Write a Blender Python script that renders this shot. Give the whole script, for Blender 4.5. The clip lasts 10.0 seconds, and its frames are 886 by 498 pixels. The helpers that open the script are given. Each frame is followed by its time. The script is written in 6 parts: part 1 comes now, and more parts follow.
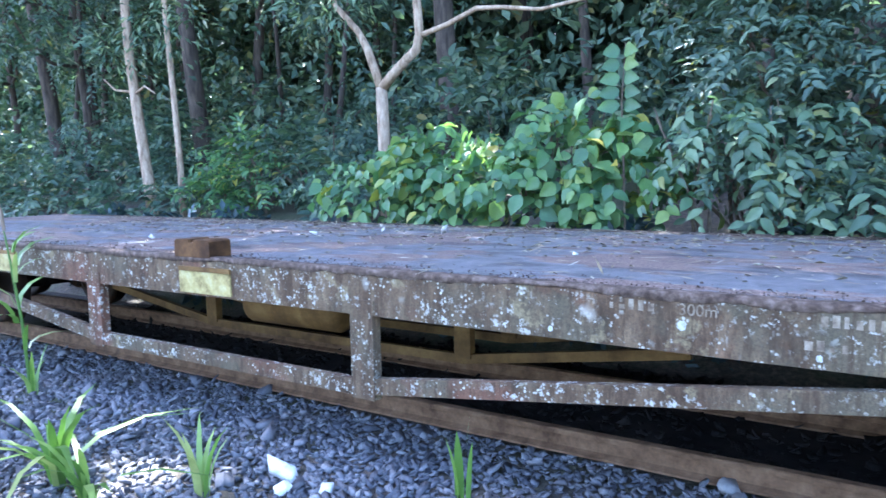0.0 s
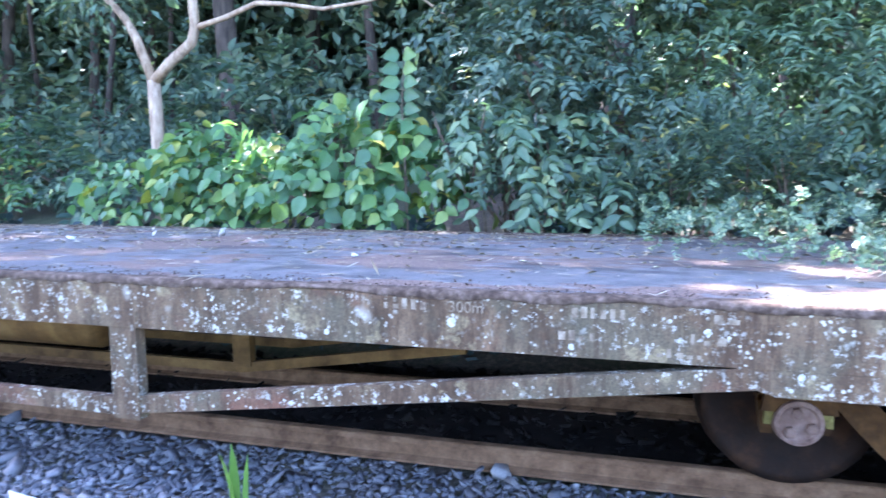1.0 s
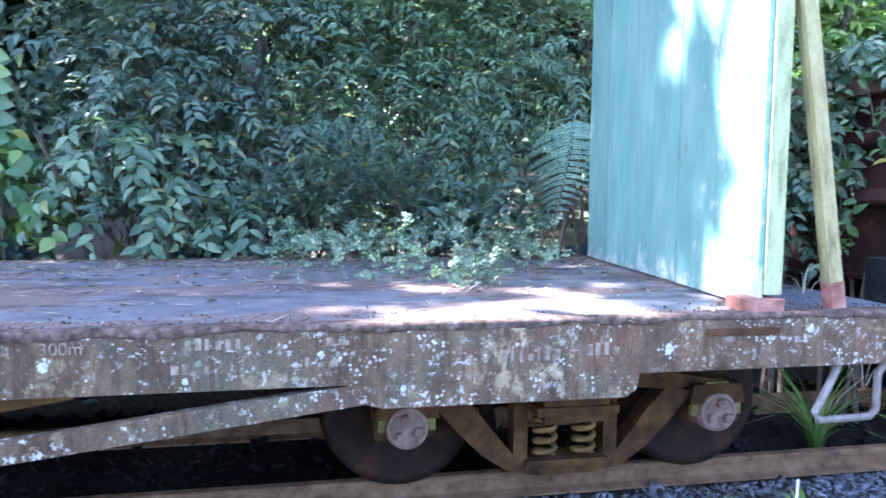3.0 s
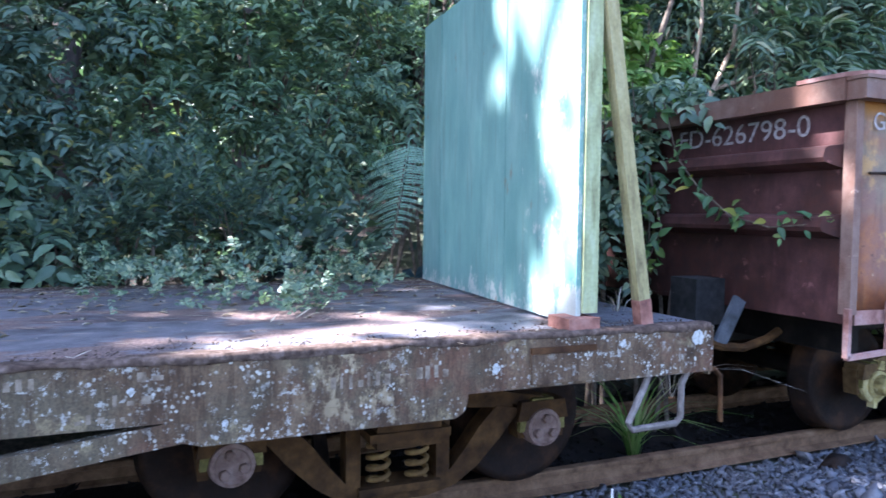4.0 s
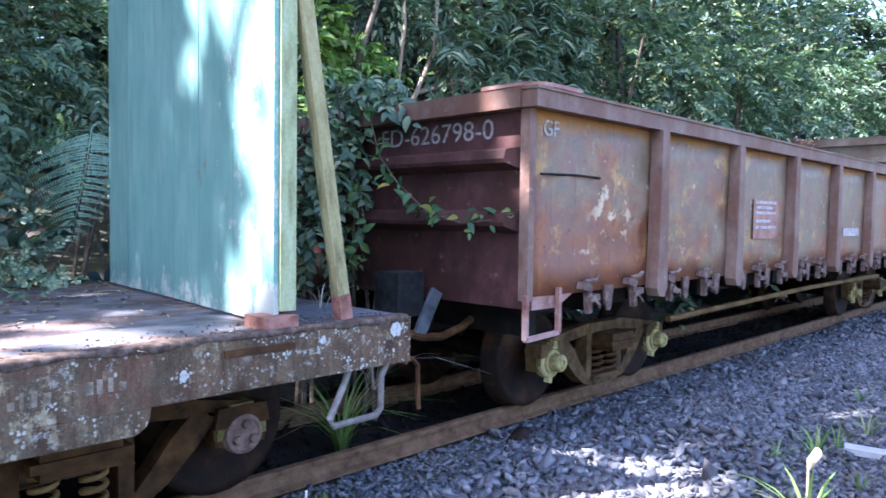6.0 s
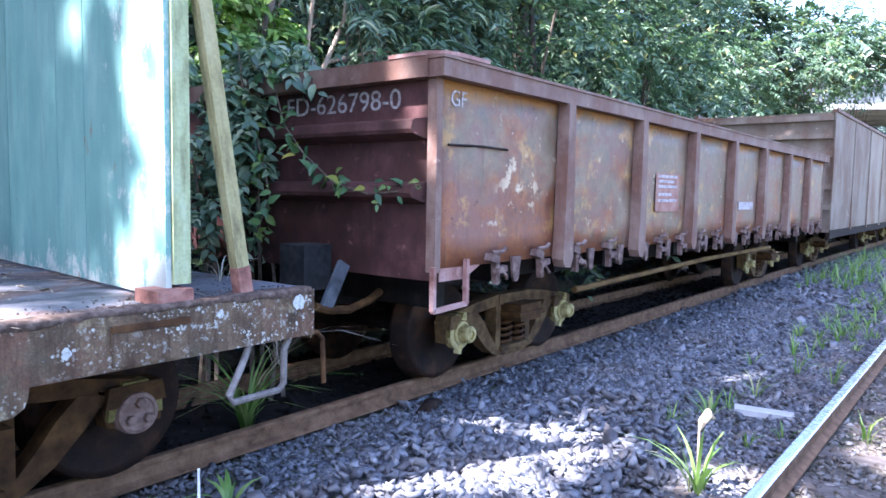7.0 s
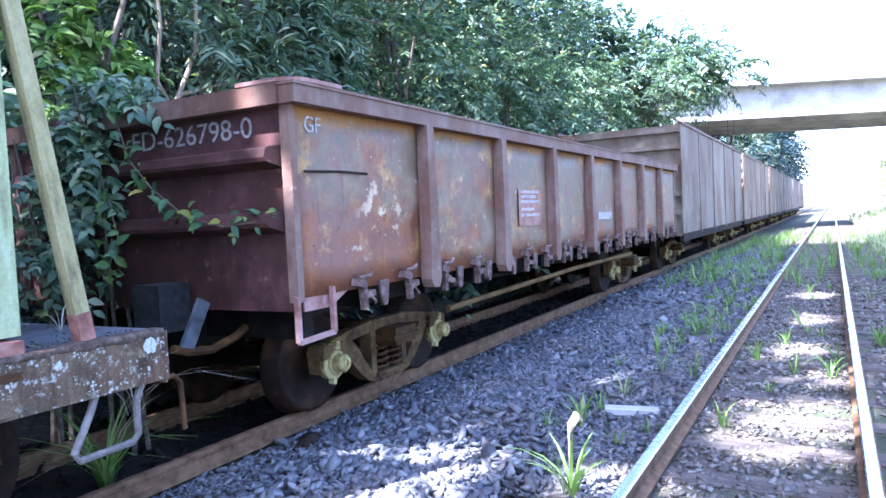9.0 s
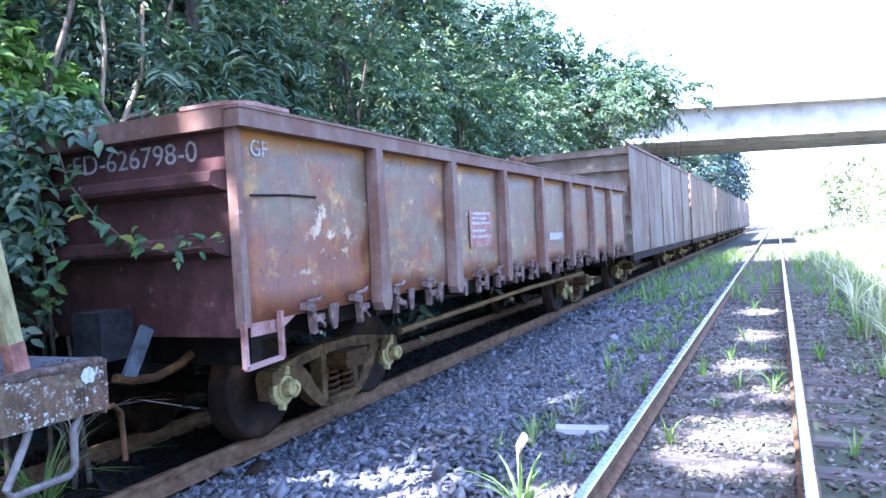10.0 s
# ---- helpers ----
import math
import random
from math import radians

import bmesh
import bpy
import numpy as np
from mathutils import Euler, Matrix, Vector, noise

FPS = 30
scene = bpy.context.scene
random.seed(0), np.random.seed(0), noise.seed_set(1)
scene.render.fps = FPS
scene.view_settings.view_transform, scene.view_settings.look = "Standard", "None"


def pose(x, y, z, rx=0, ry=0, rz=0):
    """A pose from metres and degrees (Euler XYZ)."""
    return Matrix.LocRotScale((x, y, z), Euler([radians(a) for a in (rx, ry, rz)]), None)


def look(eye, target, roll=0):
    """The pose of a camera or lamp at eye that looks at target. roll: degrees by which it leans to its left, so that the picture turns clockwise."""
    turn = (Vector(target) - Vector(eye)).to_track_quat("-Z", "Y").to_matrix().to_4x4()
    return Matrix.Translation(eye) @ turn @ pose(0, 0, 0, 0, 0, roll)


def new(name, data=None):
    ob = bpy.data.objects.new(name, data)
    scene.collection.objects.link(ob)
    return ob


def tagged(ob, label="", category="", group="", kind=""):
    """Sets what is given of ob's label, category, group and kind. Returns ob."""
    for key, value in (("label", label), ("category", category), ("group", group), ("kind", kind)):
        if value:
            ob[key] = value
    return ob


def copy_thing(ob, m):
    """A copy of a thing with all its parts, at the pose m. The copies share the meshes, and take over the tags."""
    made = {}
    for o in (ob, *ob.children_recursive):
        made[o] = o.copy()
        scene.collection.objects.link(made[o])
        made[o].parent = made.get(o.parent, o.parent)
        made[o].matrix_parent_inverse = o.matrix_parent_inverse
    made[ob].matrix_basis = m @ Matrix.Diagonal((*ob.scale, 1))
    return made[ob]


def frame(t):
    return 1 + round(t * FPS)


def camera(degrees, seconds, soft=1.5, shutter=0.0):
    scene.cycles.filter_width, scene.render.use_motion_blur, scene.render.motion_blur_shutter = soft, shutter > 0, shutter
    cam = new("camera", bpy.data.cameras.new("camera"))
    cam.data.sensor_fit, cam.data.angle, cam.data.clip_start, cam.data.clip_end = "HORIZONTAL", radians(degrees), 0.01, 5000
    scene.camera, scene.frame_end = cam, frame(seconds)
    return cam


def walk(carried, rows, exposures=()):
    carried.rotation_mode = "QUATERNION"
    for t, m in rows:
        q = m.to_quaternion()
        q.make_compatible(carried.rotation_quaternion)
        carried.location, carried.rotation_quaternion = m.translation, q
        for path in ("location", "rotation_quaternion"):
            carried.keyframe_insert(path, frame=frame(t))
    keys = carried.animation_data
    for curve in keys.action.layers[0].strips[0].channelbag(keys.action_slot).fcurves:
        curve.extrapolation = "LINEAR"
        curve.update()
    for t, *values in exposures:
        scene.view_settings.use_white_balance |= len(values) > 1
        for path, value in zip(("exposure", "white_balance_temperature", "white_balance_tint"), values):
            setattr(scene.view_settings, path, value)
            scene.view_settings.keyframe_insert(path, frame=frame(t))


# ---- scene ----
cam = camera(63.5, 10.0, soft=1.5, shutter=0.25)
PATH = [
    (0, (0.051, -0.279, 1.353), (-1.039, 1.384, 1.138), -1.1),
    (0.5, (0.078, -0.249, 1.345), (-0.824, 1.522, 1.117), -0.9),
    (1, (0.12, -0.212, 1.352), (-0.458, 1.69, 1.132), -0.5),
    (1.5, (0.154, -0.195, 1.353), (-0.147, 1.772, 1.16), -0.2),
    (2, (0.18, -0.195, 1.356), (0.099, 1.796, 1.181), -0.2),
    (2.5, (0.218, -0.204, 1.377), (0.367, 1.782, 1.195), 0.0),
    (4, (0.321, -0.18, 1.386), (1.109, 1.656, 1.289), 0.7),
    (4.5, (0.362, -0.176, 1.378), (1.339, 1.566, 1.287), 0.6),
    (5, (0.392, -0.169, 1.375), (1.509, 1.489, 1.32), 1.6),
    (5.5, (0.44, -0.164, 1.37), (1.718, 1.373, 1.292), 0.3),
    (6, (0.467, -0.156, 1.366), (1.887, 1.249, 1.277), 0.8),
    (7.5, (0.579, -0.189, 1.333), (2.197, 0.972, 1.143), 0.6),
    (8, (0.6, -0.196, 1.323), (2.268, 0.889, 1.13), 0.0),
    (8.5, (0.606, -0.204, 1.3), (2.317, 0.824, 1.166), -1.7),
    (9, (0.629, -0.253, 1.317), (2.382, 0.706, 1.232), -2.8),
    (9.5, (0.631, -0.272, 1.338), (2.412, 0.635, 1.271), -3.5),
    (10, (0.639, -0.304, 1.325), (2.449, 0.545, 1.292), -3.3),
]
EXPOSURES = [(0, 3.8, 5350, 18), (1.0, 4.12, 5400, 23), (2.5, 4.0, 5300, 23), (4.0, 2.98, 5450, 24), (5.0, 2.82, 5400, 24), (6.0, 2.92, 5450, 24), (7.5, 3.16, 5400, 25), (10, 3.2, 5050, 24)]
walk(cam, [(t, look(eye, target, roll)) for t, eye, target, roll in PATH], EXPOSURES)

# ---- light ----
SUN = Vector((-0.56, 0.25, 0.85)).normalized()
world = bpy.data.worlds.new("sky")
scene.world = world
world.use_nodes = True
wn = world.node_tree.nodes
sky = wn.new("ShaderNodeTexSky")
sky.sky_type, sky.sun_disc = "NISHITA", False
sky.sun_elevation = math.asin(SUN.z)
sky.sun_rotation = math.atan2(SUN.x, SUN.y)
sky.air_density, sky.dust_density = 1.0, 2.0
world.node_tree.links.new(sky.outputs[0], wn["Background"].inputs[0])
wn["Background"].inputs[1].default_value = 0.15
sun_data = bpy.data.lights.new("sun", "SUN")
sun_data.energy, sun_data.angle, sun_data.color = 5.0, radians(0.6), (1.0, 0.95, 0.87)
sun = new("sun", sun_data)
sun.matrix_world = look(SUN * 40, (0, 0, 0))


# ---- materials ----
def tree_of(name):
    m = bpy.data.materials.new(name)
    m.use_nodes = True
    t = m.node_tree
    return m, t, t.nodes, t.links, t.nodes["Principled BSDF"]


def noise_of(t, scale, detail=6.0, rough=0.6, stretch=(1, 1, 1), coord="Object", seed=0.0):
    tc = t.nodes.new("ShaderNodeTexCoord")
    mp = t.nodes.new("ShaderNodeMapping")
    mp.inputs["Scale"].default_value = stretch
    mp.inputs["Location"].default_value = (seed, seed * 1.7, seed * 0.3)
    nz = t.nodes.new("ShaderNodeTexNoise")
    nz.inputs["Scale"].default_value = scale
    nz.inputs["Detail"].default_value = detail
    nz.inputs["Roughness"].default_value = rough
    t.links.new(tc.outputs[coord], mp.inputs[0])
    t.links.new(mp.outputs[0], nz.inputs["Vector"])
    return nz.outputs["Fac"]


def ramp(t, fac, stops):
    r = t.nodes.new("ShaderNodeValToRGB")
    e = r.color_ramp.elements
    while len(e) < len(stops):
        e.new(0.5)
    for el, (p, c) in zip(e, stops):
        el.position = p
        el.color = (*c, 1) if not isinstance(c, (int, float)) else (c, c, c, 1)
    t.links.new(fac, r.inputs[0])
    return r.outputs[0]


def mix(t, fac, a, b, kind="MIX"):
    m = t.nodes.new("ShaderNodeMix")
    m.data_type, m.blend_type = "RGBA", kind
    for idx, v in ((0, fac), (6, a), (7, b)):
        if isinstance(v, bpy.types.NodeSocket):
            t.links.new(v, m.inputs[idx])
        elif idx == 0:
            m.inputs[0].default_value = v
        else:
            m.inputs[idx].default_value = (*v, 1)
    return m.outputs[2]


def bump(t, height, strength, distance, bsdf):
    b = t.nodes.new("ShaderNodeBump")
    b.inputs["Strength"].default_value = strength
    b.inputs["Distance"].default_value = distance
    t.links.new(height, b.inputs["Height"])
    t.links.new(b.outputs[0], bsdf.inputs["Normal"])


def worn(name, dark, mid, light, scale=6.0, rough=0.8, metal=0.0, grain=60.0, stretch=(1, 1, 1), relief=0.004, seed=0.0):
    """A surface with broad blotches and fine grain."""
    m, t, n, l, b = tree_of(name)
    big = noise_of(t, scale, stretch=stretch, seed=seed)
    fine = noise_of(t, grain, 3, seed=seed + 3)
    c = ramp(t, big, [(0.3, dark), (0.5, mid), (0.72, light)])
    c = mix(t, 0.35, c, ramp(t, fine, [(0.3, 0.35), (0.7, 1.0)]), "MULTIPLY")
    l.new(c, b.inputs["Base Color"])
    b.inputs["Metallic"].default_value = metal
    b.inputs["Specular IOR Level"].default_value = 0.5 if metal else 0.2
    l.new(ramp(t, fine, [(0.2, rough - 0.12), (0.8, min(1, rough + 0.1))]), b.inputs["Roughness"])
    bump(t, fine, 0.5, relief, b)
    return m


def spots(t, scale, cut, soft=0.06, seed=0.0, low=0.4):
    """Round patches that crowd together in places."""
    tc = t.nodes.new("ShaderNodeTexCoord")
    mp = t.nodes.new("ShaderNodeMapping")
    mp.inputs["Location"].default_value = (seed, seed * 2.1, seed)
    wob = t.nodes.new("ShaderNodeTexNoise")
    wob.inputs["Scale"].default_value = scale * 2.5
    ad = t.nodes.new("ShaderNodeVectorMath")
    ad.operation = "MULTIPLY_ADD"
    ad.inputs[1].default_value = (0.5 / scale,) * 3
    v = t.nodes.new("ShaderNodeTexVoronoi")
    v.inputs["Scale"].default_value = scale
    t.links.new(tc.outputs["Object"], mp.inputs[0])
    t.links.new(mp.outputs[0], wob.inputs["Vector"])
    t.links.new(wob.outputs["Color"], ad.inputs[0])
    t.links.new(mp.outputs[0], ad.inputs[2])
    t.links.new(ad.outputs[0], v.inputs["Vector"])
    near = ramp(t, v.outputs["Distance"], [(cut, 1.0), (cut + soft, 0.0)])
    pick = t.nodes.new("ShaderNodeSeparateColor")
    t.links.new(v.outputs["Color"], pick.inputs[0])
    some = ramp(t, pick.outputs[0], [(0.45, 0.0), (0.5, 1.0)])
    crowd = ramp(t, noise_of(t, scale * 0.22, 3, seed=seed), [(low, 0.0), (low + 0.12, 1.0)])
    return mix(t, 1.0, mix(t, 1.0, near, some, "MULTIPLY"), crowd, "MULTIPLY")


def lichen_steel(name):
    m, t, n, l, b = tree_of(name)
    streak = noise_of(t, 4.5, 8, 0.72, stretch=(2.2, 2.2, 0.8))
    blot = noise_of(t, 2.2, 6, 0.65, seed=4)
    fine = noise_of(t, 110.0, 4, 0.7, seed=2)
    c = ramp(t, streak, [(0.32, (0.04, 0.024, 0.012)), (0.48, (0.105, 0.066, 0.036)), (0.68, (0.2, 0.14, 0.08))])
    c = mix(t, ramp(t, blot, [(0.48, 0.0), (0.62, 0.6)]), c, (0.115, 0.105, 0.065))
    c = mix(t, ramp(t, noise_of(t, 1.3, 5, 0.7, seed=9), [(0.54, 0.0), (0.66, 0.65)]), c, (0.18, 0.072, 0.042))
    c = mix(t, ramp(t, noise_of(t, 5.5, 6, 0.7, seed=21), [(0.58, 0.0), (0.64, 0.6)]), c, (0.3, 0.24, 0.13))
    c = mix(t, ramp(t, fine, [(0.35, 0.5), (0.6, 0.0)]), c, (0.035, 0.028, 0.023))
    c = mix(t, ramp(t, noise_of(t, 9.0, 5, 0.7, stretch=(3, 3, 0.3), seed=33), [(0.5, 0.0), (0.66, 0.75)]), c, (0.05, 0.03, 0.017))
    crust = noise_of(t, 26.0, 5, 0.75, seed=6)
    where = noise_of(t, 2.6, 4, 0.6, seed=12)
    c = mix(t, mix(t, 1.0, ramp(t, crust, [(0.56, 0.0), (0.61, 0.9)]), ramp(t, where, [(0.42, 0.0), (0.56, 1.0)]), "MULTIPLY"), c, (0.42, 0.41, 0.35))
    for sc, cut, seed, low, col in ((8, 0.2, 1.0, 0.62, (0.5, 0.48, 0.4)), (22, 0.13, 5.0, 0.58, (0.42, 0.4, 0.32)), (52, 0.28, 8.0, 0.51, (0.45, 0.43, 0.35))):
        c = mix(t, spots(t, sc, cut, 0.16, seed, low), c, col)
    # remnants of pale lettering paint near the bogie
    g = n.new("ShaderNodeNewGeometry")
    far = n.new("ShaderNodeVectorMath")
    far.operation = "DISTANCE"
    far.inputs[1].default_value = (1.15, 2.55, 0.75)
    l.new(g.outputs["Position"], far.inputs[0])
    pale_mask = mix(t, 1.0, ramp(t, far.outputs["Value"], [(0.1, 1.0), (0.36, 0.0)]), ramp(t, noise_of(t, 13.0, 5, 0.7, (1, 1, 0.7), seed=71), [(0.52, 0.0), (0.6, 0.8)]), "MULTIPLY")
    c = mix(t, pale_mask, c, (0.36, 0.29, 0.17))
    l.new(c, b.inputs["Base Color"])
    b.inputs["Roughness"].default_value = 0.85
    b.inputs["Specular IOR Level"].default_value = 0.2
    bump(t, crust, 0.5, 0.006, b)
    return m


def painted_rust(name, paint, paint2, rust, rust2, amount=0.5, sc=2.2, stretch=(1, 1, 0.6), vary=0.0):
    m, t, n, l, b = tree_of(name)
    a = noise_of(t, sc, 7, 0.65, stretch)
    k = noise_of(t, sc * 3.4, 6, 0.7, seed=7)
    fine = noise_of(t, 120, 2, seed=2)
    streak = noise_of(t, 7.0, 5, stretch=(4, 4, 0.35), seed=3)
    c = ramp(t, k, [(0.35, paint), (0.65, paint2)])
    r = ramp(t, k, [(0.3, rust), (0.62, rust2)])
    c = mix(t, ramp(t, a, [(amount - 0.06, 1.0), (amount + 0.1, 0.0)]), c, r)
    c = mix(t, ramp(t, streak, [(0.52, 0.0), (0.75, 0.15 if vary else 0.4)]), c, rust)
    c = mix(t, ramp(t, noise_of(t, sc * 5.5, 5, 0.65, seed=15), [(0.64, 0.0), (0.7, 0.7)]), c, tuple(min(0.6, 1.7 * v) for v in paint2))
    c = mix(t, 0.3, c, ramp(t, fine, [(0.3, 0.4), (0.7, 1.0)]), "MULTIPLY")
    if vary:
        tint = n.new("ShaderNodeObjectInfo")
        c = mix(t, vary, c, ramp(t, tint.outputs["Random"], [(0.0, (0.42, 0.4, 0.4)), (0.5, (0.85, 0.75, 0.68)), (1.0, (1.0, 1.0, 1.0))]), "MULTIPLY")
    l.new(c, b.inputs["Base Color"])
    b.inputs["Specular IOR Level"].default_value = 0.3
    l.new(ramp(t, k, [(0.3, 0.55), (0.7, 0.85)]), b.inputs["Roughness"])
    bump(t, k, 0.35, 0.006, b)
    return m


def half(t, value):
    h = t.nodes.new("ShaderNodeMath")
    h.operation = "MULTIPLY"
    h.inputs[1].default_value = 0.5
    t.links.new(value, h.inputs[0])
    return h.outputs[0]


def weathered_side(name):
    """Wagon side: grey-olive paint left in the upper half, orange rust below and under the rim, pale spots."""
    m, t, n, l, b = tree_of(name)
    g = n.new("ShaderNodeNewGeometry")
    sp = n.new("ShaderNodeSeparateXYZ")
    l.new(g.outputs["Position"], sp.inputs[0])
    hi = n.new("ShaderNodeMapRange")
    hi.inputs["From Min"].default_value, hi.inputs["From Max"].default_value = 0.9, 2.05
    l.new(sp.outputs["Z"], hi.inputs["Value"])
    along = n.new("ShaderNodeMapRange")
    along.inputs["From Min"].default_value, along.inputs["From Max"].default_value = 4.6, 6.6
    along.inputs["To Max"].default_value = 0.12
    l.new(sp.outputs["X"], along.inputs["Value"])
    a = noise_of(t, 1.5, 7, 0.65, (0.8, 0.8, 1.0))
    k = noise_of(t, 5.0, 6, 0.7, seed=7)
    fine = noise_of(t, 120, 2, seed=2)
    how = n.new("ShaderNodeMath")
    how.operation = "MULTIPLY_ADD"
    how.inputs[1].default_value = 0.26
    l.new(hi.outputs[0], how.inputs[0])
    l.new(a, how.inputs[2])
    more = n.new("ShaderNodeMath")
    more.operation = "ADD"
    l.new(how.outputs[0], more.inputs[0])
    l.new(along.outputs[0], more.inputs[1])
    olive = ramp(t, k, [(0.3, (0.12, 0.088, 0.048)), (0.5, (0.19, 0.138, 0.078)), (0.7, (0.265, 0.21, 0.135))])
    rust = ramp(t, k, [(0.3, (0.105, 0.04, 0.023)), (0.5, (0.225, 0.078, 0.03)), (0.68, (0.33, 0.135, 0.043))])
    c = mix(t, ramp(t, more.outputs[0], [(0.6, 0.0), (0.72, 0.92)]), rust, olive)
    c = mix(t, ramp(t, noise_of(t, 1.9, 6, 0.7, seed=41), [(0.5, 0.0), (0.62, 0.75)]), c, (0.2, 0.092, 0.064))
    c = mix(t, ramp(t, noise_of(t, 2.6, 6, 0.7, seed=30), [(0.57, 0.0), (0.65, 0.75)]), c, (0.45, 0.25, 0.07))
    # rust creeping down from the rim
    creep = n.new("ShaderNodeMath")
    creep.operation = "MULTIPLY_ADD"
    creep.inputs[1].default_value = 0.34
    l.new(noise_of(t, 3.0, 5, 0.7, seed=52), creep.inputs[0])
    l.new(hi.outputs[0], creep.inputs[2])
    c = mix(t, ramp(t, half(t, creep.outputs[0]), [(0.535, 0.0), (0.57, 0.85)]), c, (0.4, 0.17, 0.035))
    c = mix(t, ramp(t, noise_of(t, 7.0, 5, stretch=(3.5, 3.5, 0.5), seed=3), [(0.56, 0.0), (0.72, 0.5)]), c, (0.085, 0.042, 0.028))
    c = mix(t, ramp(t, noise_of(t, 8.0, 6, 0.7, seed=15), [(0.62, 0.0), (0.67, 0.75)]), c, (0.5, 0.4, 0.27))
    c = mix(t, ramp(t, noise_of(t, 13.0, 4, 0.7, seed=19), [(0.64, 0.0), (0.68, 0.7)]), c, (0.06, 0.03, 0.02))
    # a patch of pale spots on the first sheet
    far = n.new("ShaderNodeVectorMath")
    far.operation = "DISTANCE"
    far.inputs[1].default_value = (4.85, 2.53, 1.4)
    l.new(g.outputs["Position"], far.inputs[0])
    pale_mask = mix(t, 1.0, ramp(t, far.outputs["Value"], [(0.15, 1.0), (0.33, 0.0)]), ramp(t, noise_of(t, 7.5, 4, 0.6, seed=61), [(0.56, 0.0), (0.62, 0.9)]), "MULTIPLY")
    c = mix(t, pale_mask, c, (0.6, 0.47, 0.29))
    c = mix(t, 0.3, c, ramp(t, fine, [(0.3, 0.4), (0.7, 1.0)]), "MULTIPLY")
    l.new(c, b.inputs["Base Color"])
    l.new(ramp(t, k, [(0.3, 0.45), (0.7, 0.75)]), b.inputs["Roughness"])
    bump(t, k, 0.5, 0.01, b)
    return m


def teal_boards(name):
    """Old teal paint: a tint for each board, grey streaks, scraped bare places low down and along the outer edge."""
    m, t, n, l, b = tree_of(name)
    o = n.new("ShaderNodeObjectInfo")
    g = n.new("ShaderNodeNewGeometry")
    sp = n.new("ShaderNodeSeparateXYZ")
    l.new(g.outputs["Position"], sp.inputs[0])
    k = noise_of(t, 4.0, 6, 0.65, (1.6, 1.6, 0.5), seed=7)
    c = ramp(t, k, [(0.3, (0.13, 0.285, 0.245)), (0.5, (0.17, 0.335, 0.285)), (0.7, (0.23, 0.39, 0.335))])
    c = mix(t, 1.0, c, ramp(t, o.outputs["Random"], [(0.0, 0.78), (1.0, 1.0)]), "MULTIPLY")
    c = mix(t, ramp(t, noise_of(t, 6.0, 5, 0.7, (5, 5, 0.25), seed=3), [(0.54, 0.0), (0.7, 0.55)]), c, (0.12, 0.17, 0.14))
    low = n.new("ShaderNodeMapRange")
    low.inputs["From Min"].default_value, low.inputs["From Max"].default_value = 1.15, 0.86
    low.inputs["To Min"].default_value, low.inputs["To Max"].default_value = 0.0, 0.2
    l.new(sp.outputs["Z"], low.inputs["Value"])
    edge = n.new("ShaderNodeMapRange")
    edge.inputs["From Min"].default_value, edge.inputs["From Max"].default_value = 3.5, 2.7
    edge.inputs["To Min"].default_value, edge.inputs["To Max"].default_value = 0.0, 0.16
    l.new(sp.outputs["Y"], edge.inputs["Value"])
    bare = noise_of(t, 11.0, 6, 0.72, (1, 1, 0.6), seed=15)
    for part_of in (low, edge):
        ad = n.new("ShaderNodeMath")
        ad.operation = "ADD"
        l.new(bare, ad.inputs[0])
        l.new(part_of.outputs[0], ad.inputs[1])
        bare = ad.outputs[0]
    c = mix(t, ramp(t, bare, [(0.66, 0.0), (0.76, 0.8)]), c, (0.5, 0.5, 0.43))
    c = mix(t, ramp(t, noise_of(t, 7.0, 5, 0.7, (1, 1, 0.5), seed=23), [(0.66, 0.0), (0.71, 0.7)]), c, (0.2, 0.13, 0.085))
    c = mix(t, 0.25, c, ramp(t, noise_of(t, 110, 2, seed=2), [(0.3, 0.5), (0.7, 1.0)]), "MULTIPLY")
    l.new(c, b.inputs["Base Color"])
    b.inputs["Roughness"].default_value = 0.65
    bump(t, bare, 0.3, 0.004, b)
    return m


def leaf_mat(name, stops, trans=0.35, rough=0.45, gloss=0.5):
    m, t, n, l, b = tree_of(name)
    g = n.new("ShaderNodeNewGeometry")
    o = n.new("ShaderNodeObjectInfo")
    ad = n.new("ShaderNodeMath")
    ad.operation = "ADD"
    fr = n.new("ShaderNodeMath")
    fr.operation = "FRACT"
    l.new(g.outputs["Random Per Island"], ad.inputs[0])
    l.new(o.outputs["Random"], ad.inputs[1])
    l.new(ad.outputs[0], fr.inputs[0])
    c = ramp(t, fr.outputs[0], stops)
    c = mix(t, 0.4, c, ramp(t, noise_of(t, 14, 3), [(0.3, 0.45), (0.7, 1.0)]), "MULTIPLY")
    l.new(c, b.inputs["Base Color"])
    b.inputs["Roughness"].default_value = rough
    b.inputs["Specular IOR Level"].default_value = gloss
    tr = n.new("ShaderNodeBsdfTranslucent")
    l.new(mix(t, 0.5, c, (0.25, 0.4, 0.05), "OVERLAY"), tr.inputs[0])
    ms = n.new("ShaderNodeMixShader")
    ms.inputs[0].default_value = trans
    l.new(b.outputs[0], ms.inputs[1])
    l.new(tr.outputs[0], ms.inputs[2])
    l.new(ms.outputs[0], n["Material Output"].inputs[0])
    return m


